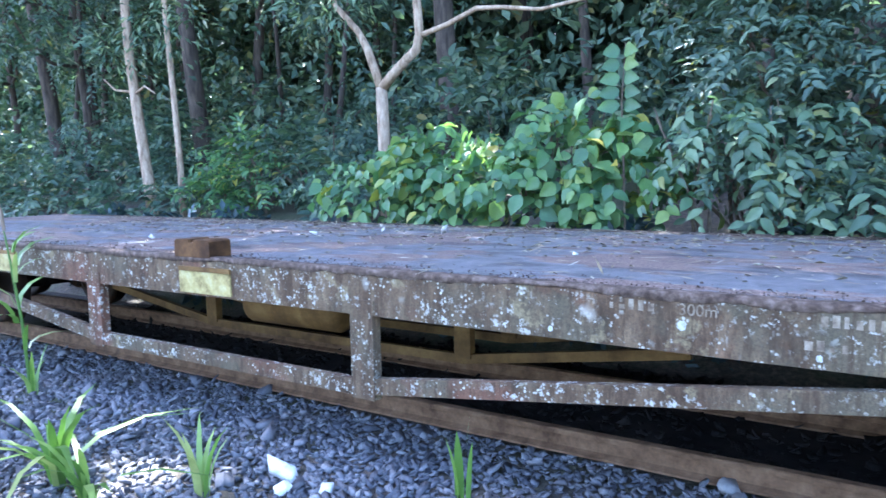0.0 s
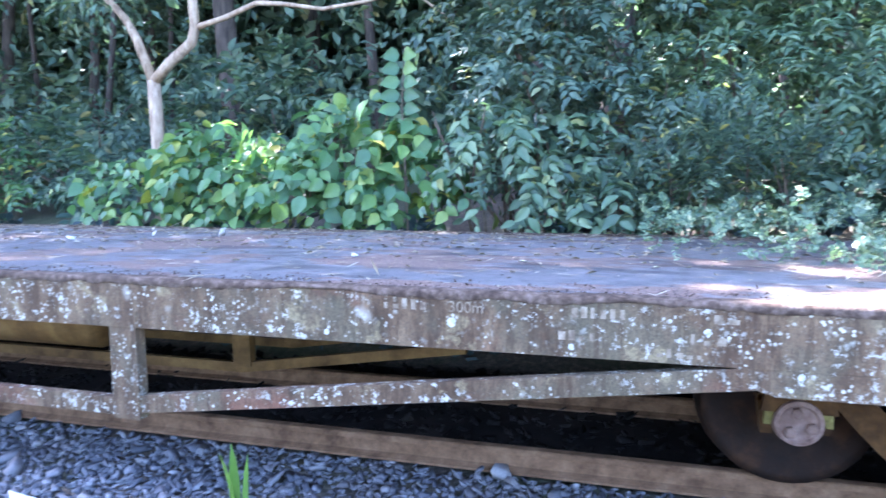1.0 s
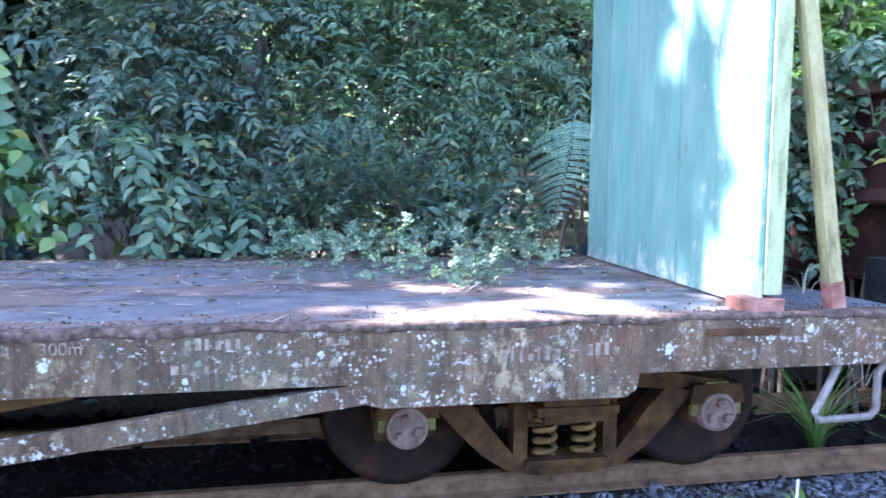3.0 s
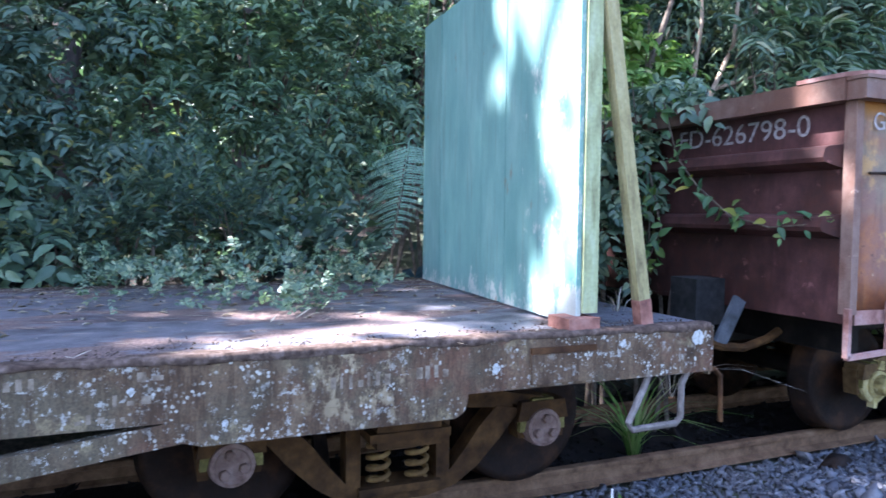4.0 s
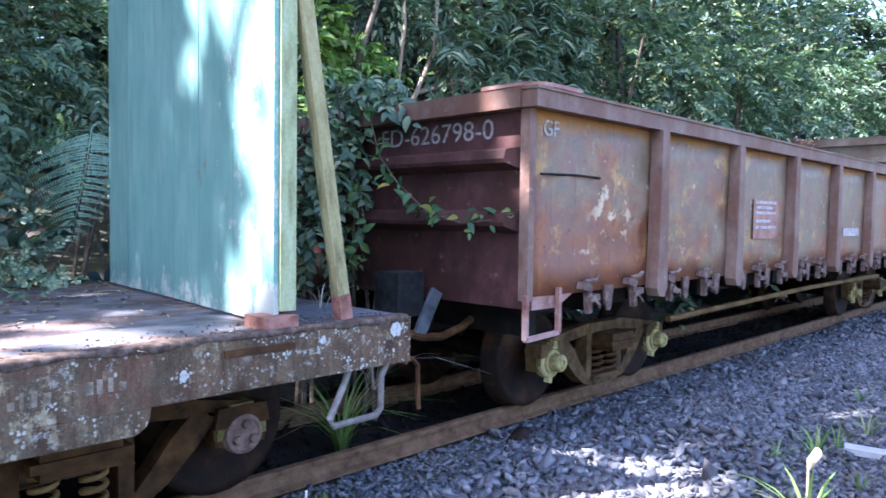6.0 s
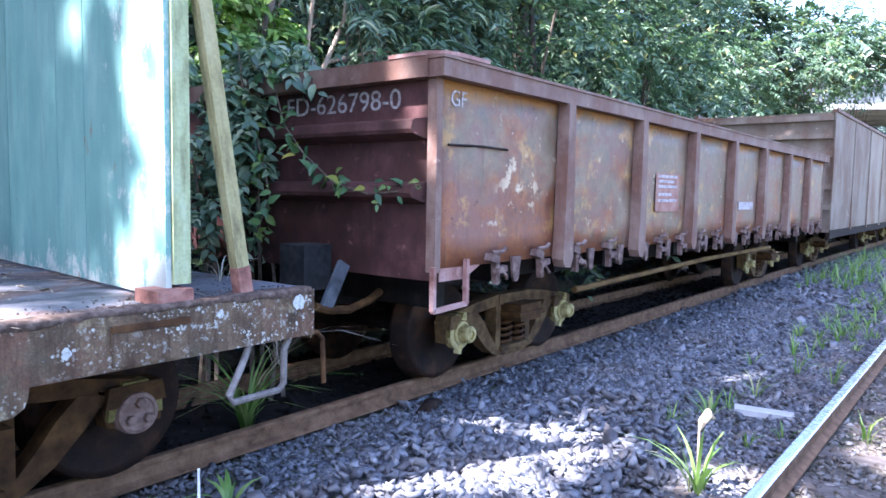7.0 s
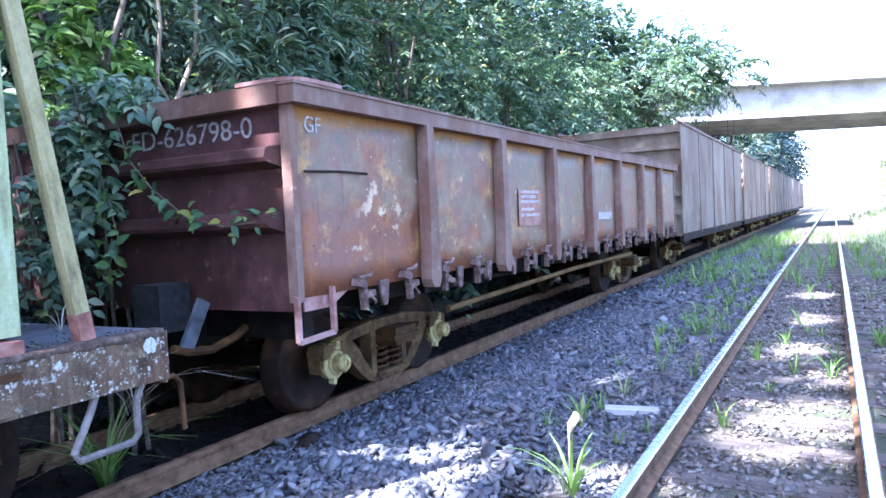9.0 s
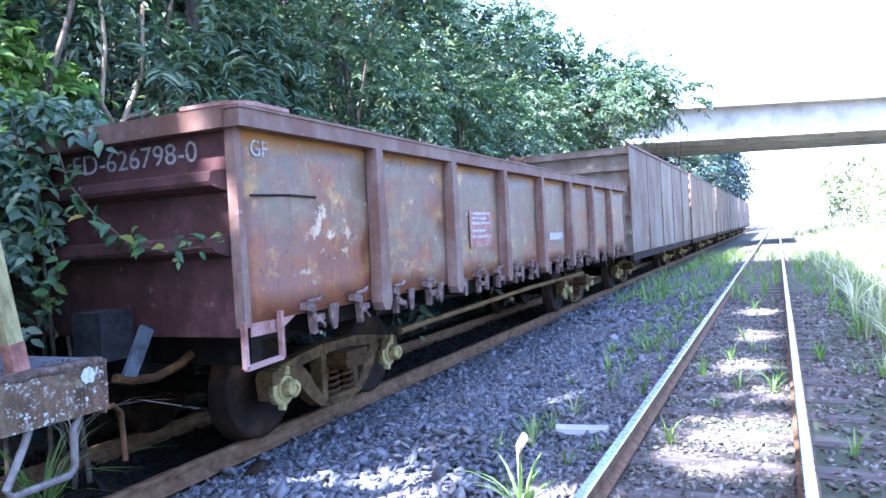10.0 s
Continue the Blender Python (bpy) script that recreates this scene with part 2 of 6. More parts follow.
def stone_mat(name, stops, rough=0.85):
    m, t, n, l, b = tree_of(name)
    g = n.new("ShaderNodeNewGeometry")
    c = ramp(t, g.outputs["Random Per Island"], stops)
    c = mix(t, 0.45, c, ramp(t, noise_of(t, 70, 4), [(0.3, 0.4), (0.7, 1.0)]), "MULTIPLY")
    c = mix(t, ramp(t, noise_of(t, 1.3, 4), [(0.5, 0.0), (0.75, 0.5)]), c, (0.16, 0.12, 0.09))
    l.new(c, b.inputs["Base Color"])
    b.inputs["Roughness"].default_value = rough
    b.inputs["Specular IOR Level"].default_value = 0.2
    bump(t, noise_of(t, 160, 2), 0.4, 0.003, b)
    return m


def ground_mat():
    m, t, n, l, b = tree_of("forest_soil")
    big, fine = noise_of(t, 0.6, 5), noise_of(t, 22, 6, 0.7)
    c = ramp(t, fine, [(0.3, (0.025, 0.02, 0.016)), (0.5, (0.075, 0.06, 0.045)), (0.7, (0.17, 0.13, 0.09))])
    c = mix(t, ramp(t, big, [(0.42, 0.0), (0.6, 0.7)]), c, (0.05, 0.07, 0.025))
    l.new(c, b.inputs["Base Color"])
    b.inputs["Roughness"].default_value = 0.95
    bump(t, fine, 0.9, 0.03, b)
    return m


def deck_mat():
    """Grey-blue plate, matted in patches with brown rotted litter and crossed by dark damp stains."""
    m, t, n, l, b = tree_of("deck_plate")
    big, mid_, fine = noise_of(t, 1.5, 5, 0.6, stretch=(0.8, 1.6, 1)), noise_of(t, 7, 6, 0.7), noise_of(t, 75, 4, 0.75)
    c = ramp(t, mid_, [(0.32, (0.085, 0.082, 0.09)), (0.52, (0.15, 0.145, 0.155)), (0.72, (0.23, 0.215, 0.21))])
    mat_ = ramp(t, big, [(0.49, 0.0), (0.54, 1.0)])
    litter = ramp(t, fine, [(0.34, (0.045, 0.028, 0.022)), (0.5, (0.165, 0.105, 0.08)), (0.66, (0.34, 0.24, 0.185))])
    c = mix(t, mix(t, 1.0, mat_, (0.85, 0.85, 0.85), "MULTIPLY"), c, litter)
    c = mix(t, ramp(t, noise_of(t, 2.4, 4, 0.6, (0.5, 1.6, 1), seed=8), [(0.56, 0.0), (0.62, 0.7)]), c, (0.05, 0.045, 0.048))
    c = mix(t, ramp(t, fine, [(0.62, 0.0), (0.7, 0.6)]), c, (0.32, 0.27, 0.22))
    l.new(c, b.inputs["Base Color"])
    l.new(ramp(t, big, [(0.48, 0.5), (0.55, 0.95)]), b.inputs["Roughness"])
    b.inputs["Specular IOR Level"].default_value = 0.35
    bump(t, fine, 0.8, 0.01, b)
    return m


M_SILL = lichen_steel("lichen_covered_steel")
M_DECK = deck_mat()
M_CRUST = worn("flaking_brown_rust", (0.035, 0.022, 0.015), (0.095, 0.065, 0.047), (0.2, 0.15, 0.12), 26, 0.95, relief=0.01)
M_RUST = worn("brown_rust", (0.026, 0.012, 0.005), (0.075, 0.035, 0.013), (0.15, 0.074, 0.026), 8, 0.85)
# dark iron, castings and wheels: tones lowered to carry shade under the wagons
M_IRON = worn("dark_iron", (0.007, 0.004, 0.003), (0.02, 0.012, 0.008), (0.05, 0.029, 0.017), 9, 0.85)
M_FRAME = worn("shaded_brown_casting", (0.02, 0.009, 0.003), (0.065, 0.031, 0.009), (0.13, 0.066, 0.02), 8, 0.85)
M_WHEEL = worn("shade_dark_wheel_rust", (0.006, 0.0035, 0.002), (0.018, 0.0085, 0.004), (0.065, 0.028, 0.01), 5, 0.8)
# underframe parts: near-black that paints in the darkness below the wagon floors
M_UNDERSHADE = worn("shade_dark_underframe", (0.005, 0.004, 0.004), (0.012, 0.01, 0.008), (0.03, 0.022, 0.017), 6, 0.8)
M_OCHRE = worn("ochre_painted_iron", (0.07, 0.036, 0.012), (0.16, 0.09, 0.028), (0.26, 0.16, 0.055), 5, 0.75)
M_YELLOW = worn("faded_yellow_paint", (0.15, 0.11, 0.04), (0.42, 0.34, 0.13), (0.52, 0.46, 0.24), 11, 0.7)
M_CAP = worn("pinkish_grey_cap", (0.09, 0.05, 0.036), (0.21, 0.135, 0.105), (0.31, 0.22, 0.18), 14, 0.7)
M_PALE = worn("pale_weathered_iron", (0.1, 0.085, 0.07), (0.19, 0.165, 0.14), (0.29, 0.26, 0.225), 12, 0.75)
M_PINK = worn("pink_faded_paint", (0.16, 0.07, 0.05), (0.33, 0.18, 0.145), (0.45, 0.31, 0.27), 7, 0.7)
M_LATCH = worn("grey_brown_latch", (0.05, 0.03, 0.024), (0.14, 0.088, 0.07), (0.26, 0.185, 0.15), 14, 0.8)
M_GONDOLA = weathered_side("rusted_ochre_side")
M_GONDOLA_END = painted_rust("dark_red_end", (0.075, 0.027, 0.025), (0.125, 0.055, 0.05), (0.03, 0.013, 0.012), (0.075, 0.028, 0.02), 0.52)
M_RIM = painted_rust("brown_rim", (0.165, 0.1, 0.073), (0.24, 0.16, 0.12), (0.12, 0.06, 0.04), (0.17, 0.085, 0.055), 0.48, 3)
M_FARWAGON = painted_rust("grey_brown_side", (0.24, 0.195, 0.14), (0.31, 0.255, 0.195), (0.13, 0.075, 0.05), (0.2, 0.12, 0.075), 0.46, 1.1, (1, 1, 0.5), 0.45)
M_TEAL = teal_boards("teal_painted_boards")
M_LIME = worn("yellow_green_paint", (0.2, 0.2, 0.1), (0.36, 0.4, 0.2), (0.45, 0.5, 0.32), 7, 0.7, stretch=(3, 3, 0.6))
M_STAKE = worn("yellowed_stake_paint", (0.15, 0.12, 0.06), (0.33, 0.29, 0.13), (0.42, 0.38, 0.2), 7, 0.75, stretch=(3, 3, 0.6))
M_REDWOOD = worn("reddish_block", (0.14, 0.06, 0.045), (0.3, 0.14, 0.1), (0.4, 0.22, 0.17), 12, 0.8)
M_LETTER = worn("white_letter_paint", (0.16, 0.11, 0.1), (0.42, 0.37, 0.35), (0.58, 0.54, 0.5), 36, 0.75)
M_FADED = worn("faded_letter_paint", (0.11, 0.08, 0.055), (0.22, 0.175, 0.12), (0.36, 0.31, 0.23), 25, 0.8)
M_REDPATCH = worn("faded_red_panel", (0.24, 0.115, 0.08), (0.33, 0.17, 0.125), (0.4, 0.25, 0.19), 8, 0.75)
M_RAILTOP = worn("worn_rail", (0.5, 0.48, 0.46), (0.68, 0.68, 0.68), (0.75, 0.75, 0.76), 5, 0.28, 1.0, stretch=(0.3, 6, 1), relief=0.0004, grain=25)
M_RAIL = worn("rusty_rail", (0.08, 0.042, 0.021), (0.165, 0.093, 0.048), (0.24, 0.145, 0.08), 10, 0.85)
M_SLEEPER = worn("old_timber", (0.05, 0.04, 0.035), (0.11, 0.09, 0.075), (0.17, 0.145, 0.12), 6, 0.9, stretch=(4, 0.6, 1))
M_GROUND = ground_mat()
M_STONE = stone_mat("ballast_stone", [(0.0, (0.085, 0.088, 0.098)), (0.4, (0.14, 0.143, 0.155)), (0.75, (0.19, 0.192, 0.2)), (1.0, (0.29, 0.287, 0.285))])
M_STONE_DIRTY = stone_mat("dirty_stone", [(0.0, (0.07, 0.06, 0.05)), (0.5, (0.16, 0.14, 0.12)), (1.0, (0.3, 0.28, 0.25))])
# near-black track bed: the shade under the wagons put into its colour
M_BED_SHADE = worn("shade_black_track_bed", (0.006, 0.005, 0.0045), (0.015, 0.012, 0.01), (0.035, 0.028, 0.022), 3, 0.95, grain=40)
M_WHITE = worn("white_stone", (0.5, 0.5, 0.48), (0.7, 0.7, 0.68), (0.8, 0.8, 0.78), 20, 0.8)
M_CONCRETE = worn("pale_concrete", (0.3, 0.29, 0.28), (0.45, 0.44, 0.42), (0.58, 0.56, 0.54), 0.8, 0.9, grain=12)
M_BARK = worn("pale_bark", (0.17, 0.115, 0.075), (0.38, 0.28, 0.19), (0.55, 0.44, 0.32), 9, 0.9, stretch=(2, 2, 0.5), grain=45)
M_BARK_DARK = worn("dark_bark", (0.03, 0.025, 0.02), (0.075, 0.06, 0.048), (0.14, 0.11, 0.085), 7, 0.95, stretch=(2, 2, 0.4), grain=40)
M_TWIG = worn("brown_twig", (0.07, 0.05, 0.035), (0.14, 0.11, 0.08), (0.22, 0.18, 0.13), 20, 0.9)
L_BROAD = leaf_mat("broad_leaf", [(0.0, (0.07, 0.16, 0.07)), (0.4, (0.12, 0.24, 0.1)), (0.8, (0.18, 0.31, 0.09)), (0.95, (0.27, 0.35, 0.08)), (1.0, (0.5, 0.42, 0.07))], 0.4)
L_BLUE = leaf_mat("blue_green_leaf", [(0.0, (0.05, 0.09, 0.065)), (0.5, (0.1, 0.16, 0.11)), (0.93, (0.16, 0.22, 0.14)), (1.0, (0.32, 0.3, 0.08))], 0.3, 0.5, 0.35)
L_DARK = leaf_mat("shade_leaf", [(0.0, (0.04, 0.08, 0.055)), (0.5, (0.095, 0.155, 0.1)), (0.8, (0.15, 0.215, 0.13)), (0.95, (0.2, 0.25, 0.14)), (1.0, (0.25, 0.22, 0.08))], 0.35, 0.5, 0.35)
L_LIGHT = leaf_mat("light_leaf", [(0.0, (0.08, 0.14, 0.085)), (0.5, (0.15, 0.235, 0.135)), (0.95, (0.24, 0.33, 0.18)), (1.0, (0.44, 0.4, 0.12))], 0.4, 0.48, 0.4)
L_WEED = leaf_mat("pale_weed_leaf", [(0.0, (0.07, 0.13, 0.08)), (0.5, (0.15, 0.23, 0.14)), (0.9, (0.27, 0.35, 0.19)), (1.0, (0.42, 0.44, 0.26))], 0.3)
L_GRASS = leaf_mat("grass_blade", [(0.0, (0.1, 0.2, 0.035)), (0.5, (0.2, 0.34, 0.07)), (0.9, (0.33, 0.44, 0.12)), (1.0, (0.46, 0.42, 0.2))], 0.4)
# verge leaves made pale: the sun's glare is put into this colour
L_VERGE = leaf_mat("sun_glare_blade", [(0.0, (0.3, 0.34, 0.15)), (0.5, (0.46, 0.48, 0.26)), (1.0, (0.6, 0.57, 0.4))], 0.4)
# leaf colour darkened to stand for shade beyond the bridge and wagons
L_SHADE_TINT = leaf_mat("shade_tinted_leaf", [(0.0, (0.02, 0.045, 0.05)), (1.0, (0.05, 0.085, 0.085))], 0.15)
L_FERN = leaf_mat("fern_frond", [(0.0, (0.2, 0.35, 0.22)), (1.0, (0.29, 0.45, 0.3))], 0.4)
L_DRY = leaf_mat("dry_leaf", [(0.0, (0.16, 0.1, 0.06)), (0.4, (0.33, 0.25, 0.16)), (0.8, (0.5, 0.43, 0.3)), (1.0, (0.6, 0.56, 0.46))], 0.1)


# ---- mesh helpers ----
def thing(name, at, label, category, group="", kind=""):
    e = new(name)
    e.location = at
    e.empty_display_size = 0.1
    return tagged(e, label, category, group, kind)


def hang(ob, parent, m=None):
    """Parents ob so that its mesh, given in world places (moved by m), stays where it is."""
    ob.parent = parent
    base = parent.matrix_parent_inverse @ parent.matrix_basis if parent.parent else Matrix.Translation(parent.location)
    if parent.parent:
        base = Matrix.Translation(parent.parent.location) @ base
    ob.matrix_parent_inverse = base.inverted()
    if m is not None:
        ob.matrix_basis = m
    return ob


def mesh_of(name, bm, material, smooth=False, bevel=0.0):
    if bevel:
        edges = [e for e in bm.edges if len(e.link_faces) == 2 and e.calc_face_angle() > 0.6]
        bmesh.ops.bevel(bm, geom=edges, offset=bevel, segments=1, affect="EDGES", clamp_overlap=True)
    me = bpy.data.meshes.new(name)
    bmesh.ops.recalc_face_normals(bm, faces=bm.faces)
    bm.to_mesh(me)
    bm.free()
    me.materials.append(material)
    if smooth:
        for p in me.polygons:
            p.use_smooth = True
    return me


def part(name, bm, material, parent, label="", smooth=False, bevel=0.0):
    ob = new(name, mesh_of(name, bm, material, smooth, bevel))
    hang(ob, parent)
    return tagged(ob, label)


def lone(name, bm, material, label, category, group="", kind="", smooth=False, bevel=0.0):
    ob = new(name, mesh_of(name, bm, material, smooth, bevel))
    return tagged(ob, label, category, group, kind)


def again(name, me, parent, m, label=""):
    ob = new(name, me)
    hang(ob, parent, m)
    return tagged(ob, label)


def box(bm, x0, x1, y0, y1, z0, z1):
    v = [bm.verts.new((x, y, z)) for x in (x0, x1) for y in (y0, y1) for z in (z0, z1)]
    for f in ((0, 1, 3, 2), (4, 6, 7, 5), (0, 4, 5, 1), (2, 3, 7, 6), (0, 2, 6, 4), (1, 5, 7, 3)):
        bm.faces.new([v[i] for i in f])
    return bm


def prism(bm, outline, y0, y1):
    """An outline in x and z, carried from y0 to y1."""
    a = [bm.verts.new((x, y0, z)) for x, z in outline]
    b = [bm.verts.new((x, y1, z)) for x, z in outline]
    n = len(outline)
    bm.faces.new(a), bm.faces.new(b[::-1])
    for i in range(n):
        bm.faces.new((a[i], b[i], b[(i + 1) % n], a[(i + 1) % n]))
    return bm


def bar(bm, p, q, w, y0, y1):
    """A flat bar from p to q (x, z), w wide, from y0 to y1."""
    d = Vector((q[0] - p[0], q[1] - p[1])).normalized() * (w / 2)
    o = Vector((-d.y, d.x))
    return prism(bm, [(p[0] + o.x, p[1] + o.y), (q[0] + o.x, q[1] + o.y), (q[0] - o.x, q[1] - o.y), (p[0] - o.x, p[1] - o.y)], y0, y1)


def tube(bm, pts, radii, seg=8):
    """A round tube along points, with a radius for each."""
    rings = []
    pts = [Vector(p) for p in pts]
    if isinstance(radii, (int, float)):
        radii = [radii] * len(pts)
    for i, p in enumerate(pts):
        d = (pts[min(i + 1, len(pts) - 1)] - pts[max(i - 1, 0)]).normalized()
        a = d.orthogonal().normalized() if i == 0 else (rings_axis - d * rings_axis.dot(d)).normalized()
        rings_axis = a
        b = d.cross(a)
        rings.append([bm.verts.new(p + (a * math.cos(2 * math.pi * k / seg) + b * math.sin(2 * math.pi * k / seg)) * radii[i]) for k in range(seg)])
    for r, s in zip(rings, rings[1:]):
        for k in range(seg):
            bm.faces.new((r[k], r[(k + 1) % seg], s[(k + 1) % seg], s[k]))
    bm.faces.new(rings[0][::-1]), bm.faces.new(rings[-1])
    return bm


def lathe_y(bm, profile, cx, cz, seg=32):
    """A turned shape about an axle along y: profile of (y, radius)."""
    rings = []
    for y, r in profile:
        rings.append([bm.verts.new((cx + r * math.cos(2 * math.pi * k / seg), y, cz + r * math.sin(2 * math.pi * k / seg))) for k in range(seg)])
    for r, s in zip(rings, rings[1:]):
        for k in range(seg):
            bm.faces.new((r[k], r[(k + 1) % seg], s[(k + 1) % seg], s[k]))
    bm.faces.new(rings[0][::-1]), bm.faces.new(rings[-1])
    return bm


def coil(bm, cx, cy, z0, z1, r, wire, turns, seg=6):
    n = turns * 12
    pts = [(cx + r * math.cos(i * math.pi / 6), cy + r * math.sin(i * math.pi / 6), z0 + (z1 - z0) * i / n) for i in range(n + 1)]
    return tube(bm, pts, wire, seg)


def raw_mesh(name, verts, tris, material, smooth=False):
    me = bpy.data.meshes.new(name)
    me.vertices.add(len(verts))
    me.vertices.foreach_set("co", np.asarray(verts, dtype=np.float32).ravel())
    me.loops.add(3 * len(tris))
    me.loops.foreach_set("vertex_index", np.asarray(tris, dtype=np.int32).ravel())
    me.polygons.add(len(tris))
    me.polygons.foreach_set("loop_start", np.arange(0, 3 * len(tris), 3, dtype=np.int32))
    me.update(calc_edges=True)
    me.validate()
    me.materials.append(material)
    if smooth:
        me.polygons.foreach_set("use_smooth", np.ones(len(tris), dtype=bool))
    return me


LEAF = (np.array([(0, 0, 0), (0.13, -0.3, 0.06), (0.13, 0.3, 0.06), (0.4, -0.5, 0.1), (0.4, 0, 0.0), (0.4, 0.5, 0.1), (0.74, -0.32, 0.02), (0.74, 0.32, 0.02), (1, 0, -0.2)]),
        np.array([(0, 1, 4), (0, 4, 2), (1, 3, 4), (2, 4, 5), (3, 6, 4), (4, 7, 5), (6, 8, 4), (4, 8, 7)]))
BLADE = (np.array([(0, 0, 0), (0.45, -0.5, 0.1), (1, 0, -0.1), (0.45, 0.5, 0.1)]), np.array([(0, 1, 2), (0, 2, 3)]))


def unit(a):
    return a / np.maximum(np.linalg.norm(a, axis=1, keepdims=True), 1e-6)


def leaf_cloud(P, D, N, L, W, form):
    """Vertices and triangles of many leaves: foot, way, face, length and width of each."""
    D = unit(D)
    S = unit(np.cross(N, D))
    N = np.cross(D, S)
    tv, tf = form
    V = (P[:, None] + tv[None, :, 0:1] * (D * L[:, None])[:, None] + tv[None, :, 1:2] * (S * W[:, None])[:, None] + tv[None, :, 2:3] * (N * L[:, None])[:, None])
    F = tf[None] + (np.arange(len(P)) * len(tv))[:, None, None]
    return V.reshape(-1, 3), F.reshape(-1, 3)


def clumps(rng, centres, per, spread, size, slim=0.5, droop=0.4, out=None, form=BLADE):
    """Leaves in sprays round the given centres."""
    n = len(centres) * per
    C = np.repeat(np.asarray(centres, float), per, axis=0)
    off = rng.normal(size=(n, 3)) * spread
    P = C + off
    D = off * 2.0 / spread + rng.normal(size=(n, 3)) * 0.5
    if out is not None:
        D += np.asarray(out)
    D[:, 2] -= droop * 2
    N = rng.normal(size=(n, 3)) * 0.55 + np.array((0, -0.35, 0.8))
    L = size * rng.uniform(0.6, 1.35, n)
    return leaf_cloud(P, D, N, L, L * slim, form)


def sprays(rng, S, D, length, per, size, slim=0.45, droop=0.5, form=LEAF):
    """Leaves set left and right along drooping twigs that start at S and run towards D."""
    m = len(S)
    S, D = np.asarray(S, float), unit(np.asarray(D, float))
    ln = length * rng.uniform(0.6, 1.4, m)
    u = (np.arange(per) + 1.0) / per
    u = np.clip(u[None] + rng.normal(size=(m, per)) * 0.03, 0.02, 1.05)
    P = S[:, None] + D[:, None] * (ln[:, None] * u)[..., None]
    P[..., 2] -= droop * ln[:, None] * u ** 2
    T = D[:, None].repeat(per, 1).copy()
    T[..., 2] -= 2 * droop * u
    T = T / np.linalg.norm(T, axis=2, keepdims=True)
    up = np.array((0, -0.35, 1.0)) + rng.normal(size=(m, 1, 3)) * 0.3
    side = np.cross(T, up)
    side /= np.maximum(np.linalg.norm(side, axis=2, keepdims=True), 1e-6)
    sgn = np.where(np.arange(per) % 2 == 0, 1.0, -1.0)[None, :, None]
    way = side * sgn + T * 0.75 + rng.normal(size=(m, per, 3)) * 0.22
    way[..., 2] -= 0.25 * droop
    face = np.cross(side, T) + rng.normal(size=(m, per, 3)) * 0.25
    n = m * per
    L = (size * rng.uniform(0.75, 1.3, (m, 1)) * rng.uniform(0.7, 1.2, (m, per))).ravel()
    return leaf_cloud(P.reshape(n, 3), way.reshape(n, 3), face.reshape(n, 3), L, L * slim, form)


def join(parts):
    V, F, k = [], [], 0
    for v, f in parts:
        V.append(v), F.append(f + k)
        k += len(v)
    return np.concatenate(V), np.concatenate(F)


# ---- ground and tracks ----
RNG = np.random.default_rng(7)
YC = 3.9


def smooth_step(a, b, v):
    t = np.clip((v - a) / (b - a), 0, 1)
    return t * t * (3 - 2 * t)


def ground_height(x, y):
    x, y = np.asarray(x, float), np.asarray(y, float)
    z = -0.2 - 0.06 * smooth_step(2.2, 3.2, y) + 0.04 * smooth_step(1.3, 0.9, y)
    z = z + 1.05 * smooth_step(4.9, 7.2, y) + 1.2 * smooth_step(7, 14, y) + 3.0 * smooth_step(13, 40, y)
    z = z + 0.35 * smooth_step(-1.6, -3.5, y) + 1.6 * smooth_step(-6, -20, y)
    z = z + 0.05 * np.sin(x * 0.9 + y) * smooth_step(4.8, 6.5, y)
    return z


def grid_axis(lo, hi, step, far):
    a = list(np.arange(lo, hi, step))
    s, left, right = step, [], []
    while (right[-1] if right else hi) < far:
        s *= 1.5
        right.append((right[-1] if right else hi) + s)
        left.append((left[-1] if left else lo) - s)
    return np.array(left[::-1] + a + [hi] + right)


gx, gy = grid_axis(-14, 40, 0.5, 1500), grid_axis(-8, 20, 0.25, 1500)
GX, GY = np.meshgrid(gx, gy, indexing="ij")
GZ = ground_height(GX, GY)
gv = np.stack([GX, GY, GZ], -1).reshape(-1, 3)
ii, jj = np.meshgrid(np.arange(len(gx) - 1), np.arange(len(gy) - 1), indexing="ij")
q = (ii * len(gy) + jj).ravel()
gt = np.concatenate([np.stack([q, q + len(gy), q + len(gy) + 1], 1), np.stack([q, q + len(gy) + 1, q + 1], 1)])
tagged(new("ground", raw_mesh("ground", gv, gt, M_GROUND, True)), "dark forest soil with leaf litter beside the tracks", "ground", kind="structure")

RAIL_PROFILE = ((-0.055, -0.13), (0.055, -0.13), (0.055, -0.118), (0.012, -0.1), (0.009, -0.04), (0.03, -0.032), (0.032, -0.006), (0.024, 0.0), (-0.024, 0.0), (-0.032, -0.006), (-0.03, -0.032), (-0.009, -0.04), (-0.012, -0.1), (-0.055, -0.118))


def rail(y, top, x0, x1, polished, label):
    bm = bmesh.new()
    a = [bm.verts.new((x0, y + u, top + w)) for u, w in RAIL_PROFILE]
    b = [bm.verts.new((x1, y + u, top + w)) for u, w in RAIL_PROFILE]
    n = len(a)
    for i in range(n):
        bm.faces.new((a[i], b[i], b[(i + 1) % n], a[(i + 1) % n]))
    bm.faces.new(a), bm.faces.new(b[::-1])
    ob = lone("rail", bm, M_RAIL, label, "rail", "rails of the tracks", "structure")
    if polished:
        ob.data.materials.append(M_RAILTOP)
        for p in ob.data.polygons:
            if p.center.z > top - 0.012 and abs(p.normal.x) < 0.5:
                p.material_index = 1
    return ob


